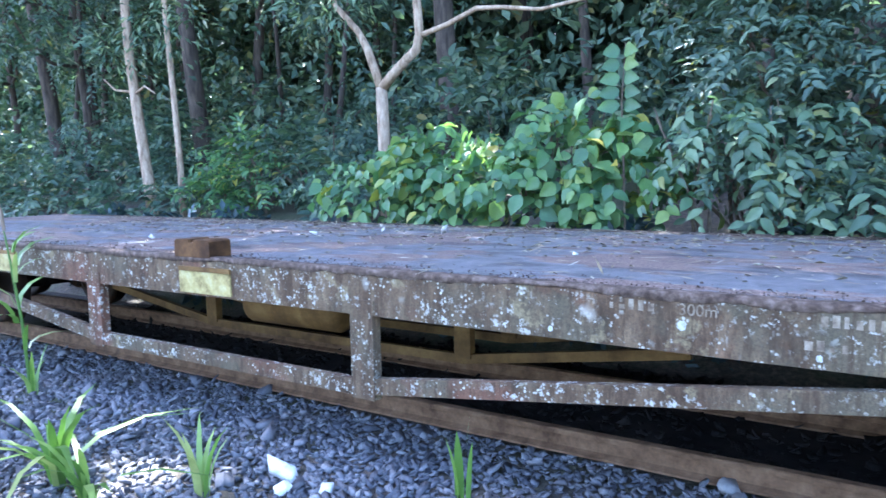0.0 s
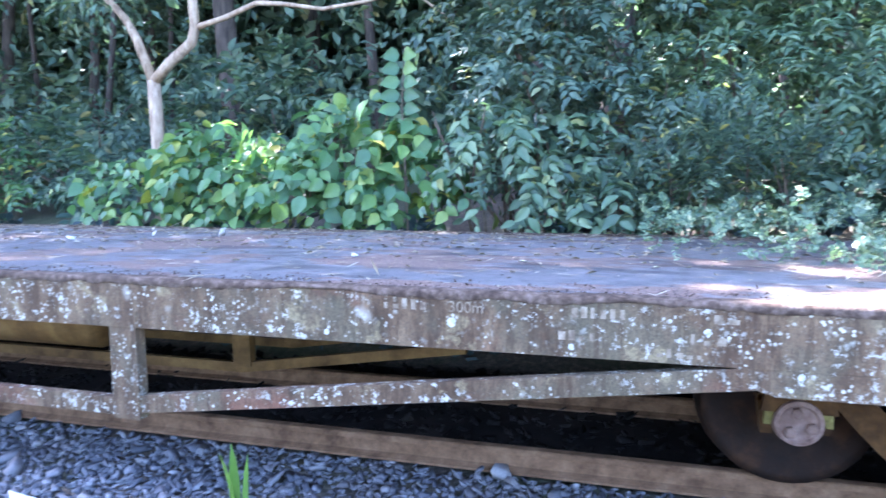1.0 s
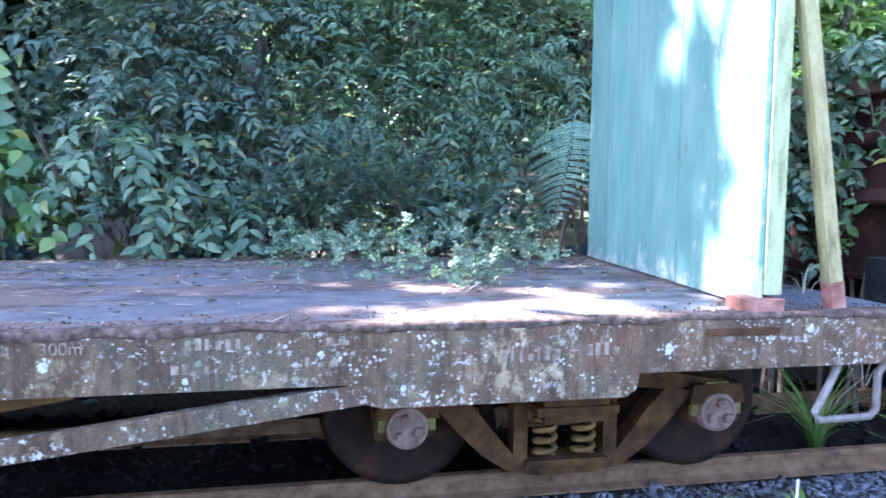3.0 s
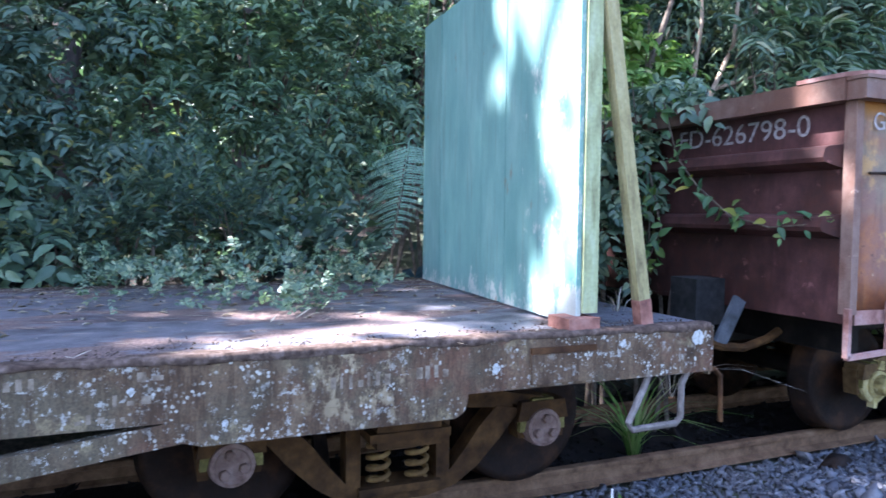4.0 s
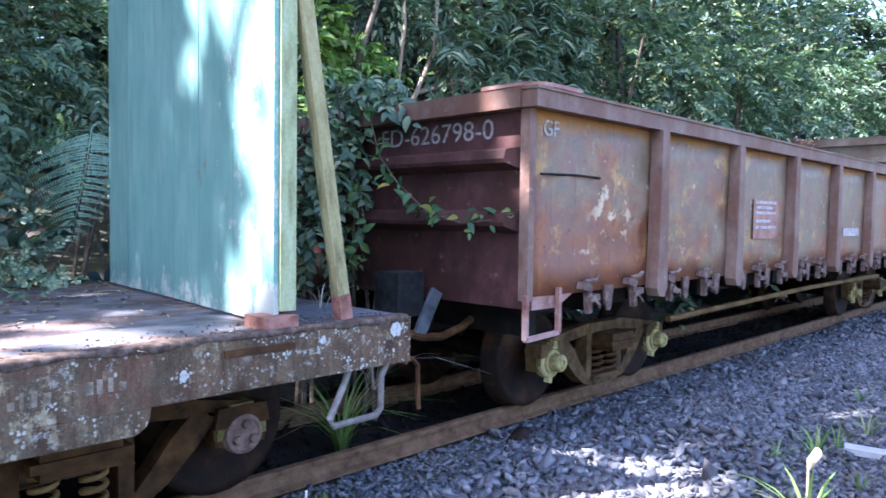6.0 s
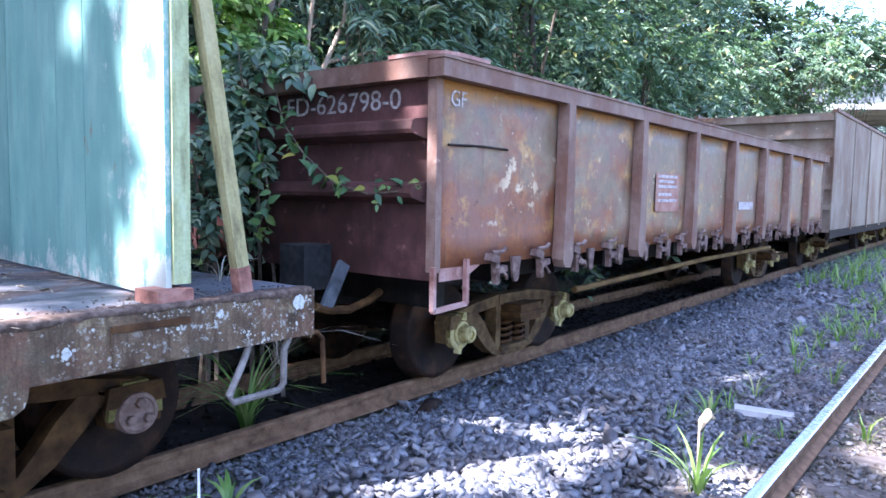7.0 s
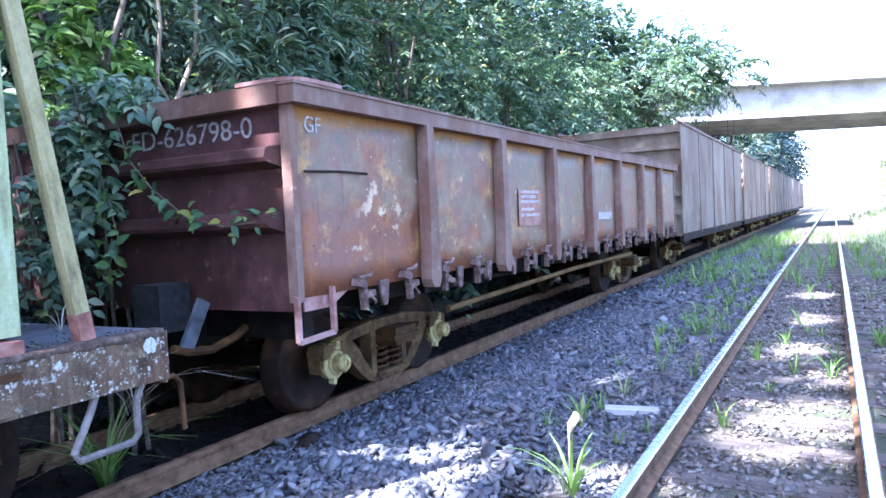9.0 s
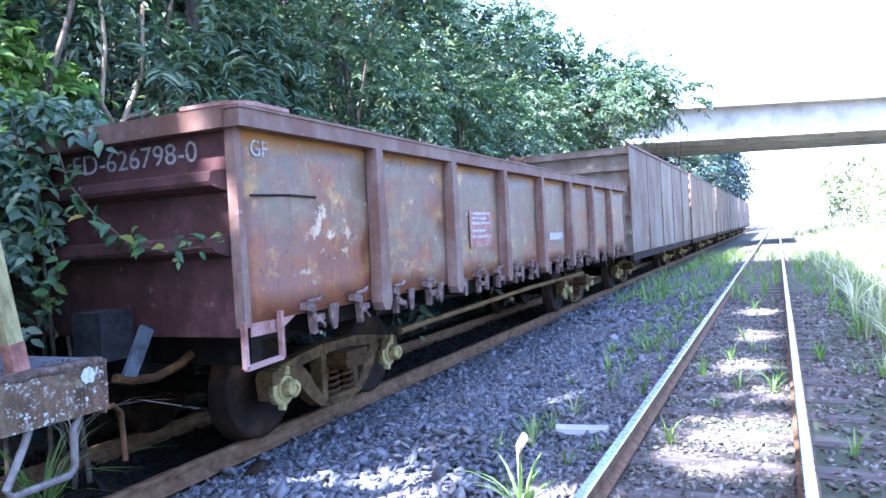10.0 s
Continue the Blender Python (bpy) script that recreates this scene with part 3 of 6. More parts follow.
rail(0.65, 0.0, -20, 260, True, "steel rail with a polished bright running top")
rail(-0.39, 0.0, -20, 260, True, "steel rail with a polished bright running top")
rail(YC - 0.535, -0.1, -20, 260, False, "rusty brown steel rail under the wagons")
rail(YC + 0.535, -0.1, -20, 260, False, "rusty brown steel rail under the wagons")

bm = box(bmesh.new(), -0.11, 0.11, -0.95, 0.95, -0.07, 0.07)
sleeper_me = mesh_of("sleeper", bm, M_SLEEPER, bevel=0.012)
dark_me = mesh_of("sleeper", box(bmesh.new(), -0.11, 0.11, -0.95, 0.95, -0.07, 0.07), M_BED_SHADE, bevel=0.012)
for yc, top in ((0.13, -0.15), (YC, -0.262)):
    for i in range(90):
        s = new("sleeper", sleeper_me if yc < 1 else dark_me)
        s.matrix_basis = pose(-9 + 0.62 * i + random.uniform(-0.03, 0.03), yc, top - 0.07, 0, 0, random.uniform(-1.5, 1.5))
        tagged(s, "weathered timber sleeper half sunk in ballast" if yc < 1 else "sleeper under the standing wagons, shade put into its black", "sleeper", "sleepers under the rails", "structure")

# loose stones
CHUNK = np.array([(x, y, z) for x in (-1, 1) for y in (-1, 1) for z in (-1, 1)]) * 0.62
CHUNK_F = np.array([(0, 1, 3), (0, 3, 2), (4, 6, 7), (4, 7, 5), (0, 4, 5), (0, 5, 1), (2, 3, 7), (2, 7, 6), (0, 2, 6), (0, 6, 4), (1, 5, 7), (1, 7, 3)])


def stones(rng, X, Y, size, sink=0.35, lift=0.0):
    n = len(X)
    V = CHUNK[None] + rng.uniform(-0.42, 0.42, (n, 8, 3))
    V = V * (size * rng.uniform(0.6, 1.4, n))[:, None, None] * rng.uniform(0.5, 1.2, (n, 1, 3)) * np.array((1.3, 1.05, 0.55))
    a = rng.uniform(0, 6.28, n)
    ca, sa = np.cos(a)[:, None], np.sin(a)[:, None]
    x, y = V[:, :, 0] * ca - V[:, :, 1] * sa, V[:, :, 0] * sa + V[:, :, 1] * ca
    tl, tm = rng.normal(size=(n, 1)) * 0.45, rng.normal(size=(n, 1)) * 0.35
    z = V[:, :, 2] + x * tl + y * tm
    Z = ground_height(X, Y) + size * sink + lift + rng.uniform(-0.4, 0.5, n) * size
    P = np.stack([x + X[:, None], y + Y[:, None], z + Z[:, None]], -1)
    F = CHUNK_F[None] + (np.arange(n) * 8)[:, None, None]
    return P.reshape(-1, 3), F.reshape(-1, 3)


def scatter(rng, n, x0, x1, y0, y1):
    return rng.uniform(x0, x1, n), rng.uniform(y0, y1, n)


near = [stones(RNG, *scatter(RNG, 22000, -7.5, 3.0, 1.15, 3.32), 0.022), stones(RNG, *scatter(RNG, 30000, 3.0, 12.0, 0.78, 3.32), 0.021),
        stones(RNG, *scatter(RNG, 6500, 12, 26, 0.78, 3.3), 0.045), stones(RNG, *scatter(RNG, 900, -7, 12, 1.1, 3.3), 0.045, 0.5)]
near.append(stones(RNG, np.clip(RNG.normal(3.75, 0.6, 2200), 2.2, 5.4), np.clip(RNG.normal(1.85, 0.3, 2200), 1.2, 2.6), 0.032, 0.8, 0.03))
tagged(new("ballast", raw_mesh("ballast", *join(near), M_STONE)), "loose grey crushed-stone ballast between the tracks", "gravel", kind="stuff")
dirt = [stones(RNG, *scatter(RNG, 9000, 2.5, 16, -0.33, 0.6), 0.019, 0.1), stones(RNG, *scatter(RNG, 4500, 3, 16, -1.7, -0.5), 0.022, 0.1)]
# stones and sheet below the wagons, painted black in place of shade
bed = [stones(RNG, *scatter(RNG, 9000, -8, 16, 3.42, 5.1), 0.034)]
tagged(new("shade_black_stones", raw_mesh("shade_black_stones", *join(bed), M_BED_SHADE)), "stones under the standing wagons, shade put into their black", "gravel", kind="stuff")
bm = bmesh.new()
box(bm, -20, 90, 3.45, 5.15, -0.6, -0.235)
lone("track_bed", bm, M_BED_SHADE, "track bed under the standing wagons, painted black as its shade", "ground", kind="structure")
tagged(new("track_bed_stones", raw_mesh("track_bed_stones", *join(dirt), M_STONE_DIRTY)), "dirty brown stones lying between the rails", "gravel", kind="stuff")


# ---- running gear ----
def wheel_meshes():
    bm = lathe_y(bmesh.new(), [(-0.075, 0.1), (-0.075, 0.3), (-0.085, 0.335), (-0.085, 0.378), (0.03, 0.383), (0.045, 0.405), (0.065, 0.405), (0.07, 0.33), (0.04, 0.3), (0.03, 0.12), (0.07, 0.11), (0.07, 0.06)], 0, 0, 40)
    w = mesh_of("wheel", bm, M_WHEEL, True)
    bm = lathe_y(bmesh.new(), [(-0.45, 0.03), (-0.45, 0.07), (0.45, 0.07), (0.45, 0.03)], 0, 0, 16)
    a = mesh_of("axle", bm, M_UNDERSHADE, True)
    return w, a


WHEEL, AXLE = wheel_meshes()


def cap_mesh(material, big):
    r = 0.1 if big else 0.095
    bm = lathe_y(bmesh.new(), [(0.1, r * 1.05), (0.03, r * 1.05), (0.02, r), (-0.005, r * 0.97), (-0.012, r * 0.8), (-0.006, r * 0.72)], 0, 0, 28)
    for k in range(3):
        an = math.radians(90 + 120 * k)
        lathe_y(bm, [(0.0, 0.024), (-0.03, 0.024), (-0.034, 0.016)], 0.05 * math.cos(an), 0.05 * math.sin(an), 6)
    if not big:
        lathe_y(bm, [(0.08, 0.128), (0.02, 0.128), (0.012, 0.115)], 0, 0, 24)
        lathe_y(bm, [(0.02, 0.07), (-0.075, 0.066), (-0.09, 0.055), (-0.092, 0.03), (-0.075, 0.028)], 0, 0, 18)
        prism(bm, [(-0.03, 0.1), (0.03, 0.1), (0.02, 0.16), (-0.02, 0.16)], 0.0, 0.07)
        prism(bm, [(-0.025, -0.1), (0.025, -0.1), (0.015, -0.16), (-0.015, -0.16)], 0.0, 0.05)
    return mesh_of("bearing_cap", bm, material)


CAP_PINK, CAP_YELLOW = cap_mesh(M_CAP, True), cap_mesh(M_YELLOW, False)


def side_frame_mesh(material):
    """One cast bogie frame about its middle; axles at x = -0.7875 and 0.7875, z = 0."""
    bm = bmesh.new()
    h = 0.7875
    for s in (-1, 1):
        prism(bm, [(s * 0.2, 0.24), (s * 0.55, 0.2), (s * 0.93, 0.13), (s * 0.95, 0.07), (s * 0.6, 0.11), (s * 0.2, 0.15)][::s], -0.05, 0.05)
        bar(bm, (s * 0.23, 0.2), (s * 0.23, -0.22), 0.07, -0.055, 0.055)
        prism(bm, [(s * 0.62, 0.13), (s * 0.66, -0.06), (s * 0.7, -0.06), (s * 0.69, 0.1)][::s], -0.05, 0.05)
        prism(bm, [(s * 0.88, 0.1), (s * 0.885, -0.07), (s * 0.93, -0.07), (s * 0.95, 0.1)][::s], -0.05, 0.05)
        prism(bm, [(s * (h - 0.13), 0.14), (s * (h + 0.13), 0.14), (s * (h + 0.15), 0.04), (s * (h - 0.15), 0.04)][::s], -0.09, 0.05)
    box(bm, -0.22, 0.22, -0.06, 0.06, 0.15, 0.235)
    low = [(0.67, 0.1), (0.55, -0.04), (0.42, -0.17), (0.3, -0.25), (0.15, -0.285)]
    inn = [(0.2, -0.2), (0.27, -0.17), (0.34, -0.09), (0.43, 0.03), (0.53, 0.13)]
    prism(bm, [(-x, z) for x, z in low] + low[::-1] + inn[::-1] + [(-x, z) for x, z in inn], -0.055, 0.055)
    box(bm, -0.21, 0.21, -0.09, 0.09, -0.235, -0.199)
    return mesh_of("side_frame", bm, material, bevel=0.008)


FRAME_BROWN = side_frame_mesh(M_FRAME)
FRAME_OCHRE = side_frame_mesh(worn("ochre_brown_casting", (0.035, 0.018, 0.008), (0.1, 0.058, 0.022), (0.18, 0.115, 0.045), 8, 0.85))
SPRING = mesh_of("spring", coil(bmesh.new(), 0, 0, -0.2, 0.07, 0.05, 0.0135, 5), M_OCHRE, True)
SPRING_RUST = mesh_of("spring", coil(bmesh.new(), 0, 0, -0.2, 0.07, 0.056, 0.015, 5), M_RUST, True)
bm = box(bmesh.new(), -0.16, 0.16, -1.0, 1.0, 0.02, 0.16)
box(bm, -0.2, 0.2, -1.02, 1.02, 0.06, 0.1)
BOLSTER = mesh_of("bolster", bm, M_FRAME, bevel=0.01)
bm = bar(bmesh.new(), (-0.02, 0.16), (0.03, -0.2), 0.07, -0.03, 0.03)
BRAKE = mesh_of("brake_shoe", bm, M_IRON, bevel=0.01)


ADAPTER = mesh_of("bearing_adapter", prism(bmesh.new(), [(-0.135, -0.02), (-0.13, 0.08), (-0.09, 0.1), (-0.06, 0.15), (0.06, 0.15), (0.09, 0.1), (0.13, 0.08), (0.135, -0.02), (0.108, -0.02), (0.08, 0.075), (0.0, 0.11), (-0.08, 0.075), (-0.108, -0.02)], 0.02, 0.1),
                  worn("olive_yellow_iron", (0.06, 0.045, 0.012), (0.15, 0.125, 0.035), (0.26, 0.23, 0.08), 12, 0.8), bevel=0.006)


def bogie(wagon, xc, zc, frame_me, cap_me, spring_me, cap_y):
    for sx in (-1, 1):
        x = xc + sx * 0.7875
        again("axle", AXLE, wagon, pose(x, YC, zc))
        for sy in (-1, 1):
            turn = 0 if sy < 0 else 180
            w = again("wheel", WHEEL, wagon, pose(x, YC + sy * 0.545, zc, 0, random.uniform(0, 360), turn))
            again("bearing_cap", cap_me, wagon, pose(x, YC + sy * (YC - cap_y), zc, 0, random.uniform(-20, 20), turn), "round bearing end cap with three bolts")
            again("bearing_adapter", ADAPTER, wagon, pose(x, YC + sy * (YC - cap_y), zc, 0, 0, turn), "olive-yellow bearing adapter")
            again("brake_shoe", BRAKE, wagon, pose(xc + sx * 0.33, YC + sy * 0.545, zc, 0, 0, 0 if sx < 0 else 180))
    for sy in (-1, 1):
        again("side_frame", frame_me, wagon, pose(xc, YC + sy * (YC - cap_y - 0.1), zc, 0, 0, 0 if sy < 0 else 180), "cast steel bogie side frame")
        for dx in (-0.1, 0.1):
            again("spring", spring_me, wagon, pose(xc + dx, YC + sy * (YC - cap_y - 0.07), zc), "coil spring")
    again("bolster", BOLSTER, wagon, pose(xc, YC, zc))


# ---- flat wagon ----
X0, X1, YS, YF = -10.03, 2.97, 2.55, 5.25
flat = thing("flat_wagon", (-3.53, YC, -0.1), "old flat wagon, rusty side sill spotted with pale lichen", "wagon")
bm = box(bmesh.new(), X0 + 0.01, X1 - 0.01, YS + 0.012, YF - 0.012, 0.815, 0.856)
part("deck", bm, M_DECK, flat, "steel deck plate with dirt and puddle stains")
for y0, s in ((YS, 1), (YF, -1)):
    bm = bmesh.new()
    y = lambda d: y0 + s * d
    box(bm, X0, X1, min(y(0), y(0.014)), max(y(0), y(0.014)), 0.62, 0.85)
    box(bm, X0, X1, min(y(0.014), y(0.09)), max(y(0.014), y(0.09)), 0.62, 0.635)
    part("side_sill", bm, M_SILL, flat, "brown steel channel covered with white lichen", bevel=0.003)
    bm = bmesh.new()
    prism(bm, [(0.40, 0.619), (0.47, 0.54), (0.54, 0.52), (1.56, 0.52), (1.6, 0.545), (1.615, 0.58), (1.62, 0.619)], min(y(0.001), y(0.014)), max(y(0.001), y(0.014)))
    part("sill_gusset", bm, M_SILL, flat)
    for a, b in (((-2.32, 0.235), (0.5, 0.585)), ((-4.74, 0.225), (-2.32, 0.225)), ((-7.56, 0.585), (-4.74, 0.235))):
        bm = bar(bmesh.new(), a, b, 0.085, min(y(0.004), y(0.055)), max(y(0.004), y(0.055)))
        part("truss_rod", bm, M_SILL, flat, "sloping flat truss bar under the sill", bevel=0.006)
    for x in (-4.76, -2.32):
        bm = box(bmesh.new(), x - 0.075, x + 0.075, min(y(-0.004), y(0.062)), max(y(-0.004), y(0.062)), 0.17, 0.619)
        box(bm, x - 0.085, x + 0.085, min(y(-0.006), y(0.02)), max(y(-0.006), y(0.02)), 0.62, 0.7)
        part("truss_post", bm, M_SILL, flat, "short upright post of the truss", bevel=0.005)
    for xa, xb in ((-3.78, -3.31), (1.92, 2.26), (-8.4, -8.0), (-6.2, -5.8)):
        bm = box(bmesh.new(), xa, xb, min(y(-0.012), y(-0.001)), max(y(-0.012), y(-0.001)), 0.635, 0.77)
        part("pocket_plate", bm, M_SILL if xa > 0 else M_YELLOW, flat, "pale paint-worn stake pocket plate", bevel=0.003)
        bm = box(bmesh.new(), xa, xb, min(y(-0.016), y(-0.001)), max(y(-0.016), y(-0.001)), 0.772, 0.8)
        part("pocket_lip", bm, M_RUST if xa > 0 else M_OCHRE, flat, bevel=0.004)
for xe, s in ((X0, 1), (X1, -1)):
    bm = box(bmesh.new(), min(xe, xe + s * 0.014), max(xe, xe + s * 0.014), YS + 0.015, YF - 0.015, 0.6, 0.81)
    part("end_sill", bm, M_SILL, flat)
    bm = box(bmesh.new(), min(xe, xe - s * 0.3), max(xe, xe - s * 0.3), YC - 0.09, YC + 0.09, 0.42, 0.6)
    box(bm, min(xe - s * 0.3, xe - s * 0.5), max(xe - s * 0.3, xe - s * 0.5), YC - 0.16, YC + 0.12, 0.38, 0.64)
    part("coupler", bm, M_IRON, flat, "knuckle coupler", bevel=0.02)
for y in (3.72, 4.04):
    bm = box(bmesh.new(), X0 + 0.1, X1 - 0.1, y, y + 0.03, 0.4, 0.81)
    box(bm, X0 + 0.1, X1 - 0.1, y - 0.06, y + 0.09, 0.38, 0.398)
    part("centre_sill", bm, M_UNDERSHADE, flat)
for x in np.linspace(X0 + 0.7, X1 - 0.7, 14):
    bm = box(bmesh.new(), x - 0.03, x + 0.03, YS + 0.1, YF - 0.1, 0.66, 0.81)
    part("cross_bearer", bm, M_UNDERSHADE, flat)
for y in (3.57, 4.2):
    for a, b in (((-2.32, 0.15), (-0.9, 0.36)), ((-4.75, 0.15), (-2.32, 0.15)), ((-6.15, 0.36), (-4.75, 0.15))):
        part("inner_truss_bar", bar(bmesh.new(), a, b, 0.06, y - 0.02, y + 0.02), M_OCHRE, flat, "ochre painted truss bar", bevel=0.004)
    for x in (-4.75, -2.32):
        part("inner_post", box(bmesh.new(), x - 0.06, x + 0.06, y - 0.03, y + 0.03, 0.16, 0.4), M_OCHRE, flat, bevel=0.004)
bm = bmesh.new()
tube(bm, [(-3.85, 3.2, 0.47), (-3.8, 3.2, 0.47), (-3.02, 3.2, 0.47), (-2.98, 3.2, 0.47)], [0.08, 0.15, 0.15, 0.08], 20)
part("brake_reservoir", bm, M_OCHRE, flat, "dusty cylindrical brake reservoir", smooth=True)
# flaking crust of rust and dirt along the deck edges
rc = random.Random(17)
for y0, s in ((YS, 1), (YF, -1)):
    bm = bmesh.new()
    rows, drop = [], 0.01
    for i in range(430):
        x = X0 + 0.02 + i * (X1 - X0 - 0.04) / 429
        drop = min(0.024, max(0.002, drop + rc.uniform(-0.008, 0.008)))
        out = rc.uniform(0.002, 0.007)
        rows.append([bm.verts.new((x, y0 + s * d, z)) for d, z in ((0.11 + rc.uniform(-0.03, 0.03), 0.8565), (0.05, 0.863 + rc.uniform(0, 0.005)), (0.0, 0.861 + rc.uniform(0, 0.004)), (-out, 0.848), (-out * 0.8, 0.85 - drop), (-0.0005, 0.847 - drop))])
    for a, b in zip(rows, rows[1:]):
        for k in range(5):
            bm.faces.new((a[k], a[k + 1], b[k + 1], b[k]))
    part("rust_crust", bm, M_CRUST, flat, "flaking crust of rust and dirt along the deck edge", smooth=True)
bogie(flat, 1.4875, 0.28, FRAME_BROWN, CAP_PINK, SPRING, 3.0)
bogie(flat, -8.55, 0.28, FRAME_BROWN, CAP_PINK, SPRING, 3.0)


def strap(pts, w, y0, y1):
    bm = bmesh.new()
    for a, b in zip(pts, pts[1:]):
        bar(bm, a, b, w, y0, y1)
    return bm


def round_rod(pts, r=0.016):
    return tube(bmesh.new(), pts, r, 8)


part("step", round_rod([(2.60, YS + 0.03, 0.63), (2.57, YS + 0.03, 0.56), (2.475, YS + 0.02, 0.40), (2.5, YS + 0.02, 0.365), (2.76, YS + 0.02, 0.37), (2.79, YS + 0.02, 0.4), (2.8, YS + 0.03, 0.56), (2.84, YS + 0.03, 0.63)], 0.017), M_PALE, flat, "bent grey iron foot step")
part("uncoupling_rod", round_rod([(2.96, YS + 0.08, 0.6), (3.05, YS + 0.07, 0.61), (3.09, YS + 0.07, 0.57), (3.1, YS + 0.07, 0.33)], 0.014), M_RUST, flat, "bent rusty rod end")
# faded lettering on the sill
for x, z, w, h in ((-0.98, 0.8, 0.2, 0.045), (-0.2, 0.8, 0.22, 0.045), (-0.25, 0.71, 0.16, 0.045), (0.12, 0.66, 0.18, 0.035), (0.24, 0.72, 0.14, 0.045), (0.32, 0.8, 0.1, 0.04), (1.02, 0.73, 0.26, 0.075), (1.38, 0.74, 0.16, 0.07)):
    n = int(w / 0.036)
    for k in range(n):
        xa = x + k * w / n
        hh = h * random.uniform(0.35, 1.0)
        part("worn_marking", box(bmesh.new(), xa, xa + w / n * random.uniform(0.3, 0.75), YS - 0.0016, YS - 0.0004, z - h / 2, z - h / 2 + hh), M_FADED, flat)
def lichen_patch(x, z, r, seed):
    q = random.Random(seed)
    out = [(x + r * q.uniform(0.7, 1.15) * math.cos(a * math.pi / 8), z + 1.2 * r * q.uniform(0.7, 1.15) * math.sin(a * math.pi / 8)) for a in range(16)]
    part("lichen_patch", prism(bmesh.new(), out, YS - 0.003, YS - 0.0003), M_LICHEN, flat, "large white lichen patch", bevel=0.0008)


M_LICHEN = worn("white_lichen", (0.25, 0.25, 0.21), (0.47, 0.47, 0.42), (0.58, 0.58, 0.54), 60, 0.95, grain=160)
for k, (x, z, r) in enumerate(((2.87, 0.795, 0.035), (-0.685, 0.732, 0.02), (0.3, 0.745, 0.014), (-0.2, 0.66, 0.012), (2.42, 0.79, 0.018), (-1.25, 0.66, 0.012), (1.75, 0.72, 0.02), (0.62, 0.6, 0.013))):
    lichen_patch(x, z, r, k)


def chock(x0, x1, y0, y1, z0, z1, notch, label, mat):
    bm = bmesh.new()
    xm = (x0 + x1) / 2
    if notch:
        prism(bm, [(x0, z0), (x1, z0), (x1, z1 - 0.01), (x1 - 0.02, z1), (xm + 0.02, z1), (xm + 0.01, z1 - 0.02), (xm - 0.03, z1 - 0.02), (xm - 0.04, z1), (x0 + 0.02, z1), (x0, z1 - 0.015)], y0, y1)
    else:
        box(bm, x0, x1, y0, y1, z0, z1)
    lone("wooden_chock", bm, mat, label, "block", bevel=0.006)


chock(-3.82, -3.49, YS - 0.005, YS + 0.16, 0.857, 0.965, True, "notched dark red timber block on the deck edge", M_RUST)
chock(2.13, 2.3, YS + 0.02, YS + 0.2, 0.857, 0.915, False, "flat reddish wooden block at the panel foot", M_REDWOOD)

# ---- teal end panel and stake ----
panel = thing("end_panel", (2.33, 3.85, 0.857), "teal painted upright panel of wide boards on the flat wagon", "panel")
A, B = Vector((2.215, 2.64)), Vector((2.415, 5.1))
ez = math.degrees(math.atan2(B.y - A.y, B.x - A.x))
length = (B - A).length
cuts = (0.0, 0.42, 0.86, 1.23, 1.66, 2.05, length)
rp = random.Random(3)
for a, b in zip(cuts, cuts[1:]):
    bm = box(bmesh.new(), a + 0.003, b - 0.003, -0.002 + rp.uniform(0, 0.003), 0.024, 0.868 + rp.uniform(0, 0.008), 2.83 + rp.uniform(-0.012, 0.012))
    me = mesh_of("board", bm, M_TEAL, bevel=0.002)
    again("board", me, panel, pose(A.x, A.y, 0, 0, 0, ez) @ Matrix.Diagonal((1, -1, 1, 1)))
for z in (1.0, 1.85, 2.68):
    me = mesh_of("batten", box(bmesh.new(), 0.06, length, 0.025, 0.065, z - 0.05, z + 0.05), M_LIME, bevel=0.003)
    again("batten", me, panel, pose(A.x, A.y, 0, 0, 0, ez) @ Matrix.Diagonal((1, -1, 1, 1)))
me = mesh_of("edge_post", box(bmesh.new(), -0.012, 0.06, 0.026, 0.105, 0.93, 2.86), M_LIME, bevel=0.004)
again("edge_post", me, panel, pose(A.x, A.y, 0, 0, 0, ez) @ Matrix.Diagonal((1, -1, 1, 1)), "yellow-green painted edge post")

stake = thing("wagon_stake", (2.6, 2.63, 0.857), "leaning yellowed wooden stake with a red foot", "stake")
me = mesh_of("shaft", box(bmesh.new(), -0.033, 0.033, -0.03, 0.03, 0.13, 2.6), M_STAKE, bevel=0.006)
again("shaft", me, stake, pose(2.6, 2.63, 0.857, 0, -9.2, 0))
me = mesh_of("foot", box(bmesh.new(), -0.035, 0.035, -0.032, 0.032, 0.0, 0.129), M_REDWOOD, bevel=0.006)
again("foot", me, stake, pose(2.6, 2.63, 0.857, 0, -9.2, 0), "faded red painted foot")


# ---- gondola wagon ----
def text_mesh(body, size, material):
    c = bpy.data.curves.new("lettering", "FONT")
    c.body, c.size, c.extrude = body, size, 0.0008
    o = bpy.data.objects.new("lettering", c)
    scene.collection.objects.link(o)
    bpy.context.view_layer.update()
    me = bpy.data.meshes.new_from_object(o.evaluated_get(bpy.context.evaluated_depsgraph_get()))
    me.materials.clear()
    me.materials.append(material)
    bpy.data.objects.remove(o)
    return me


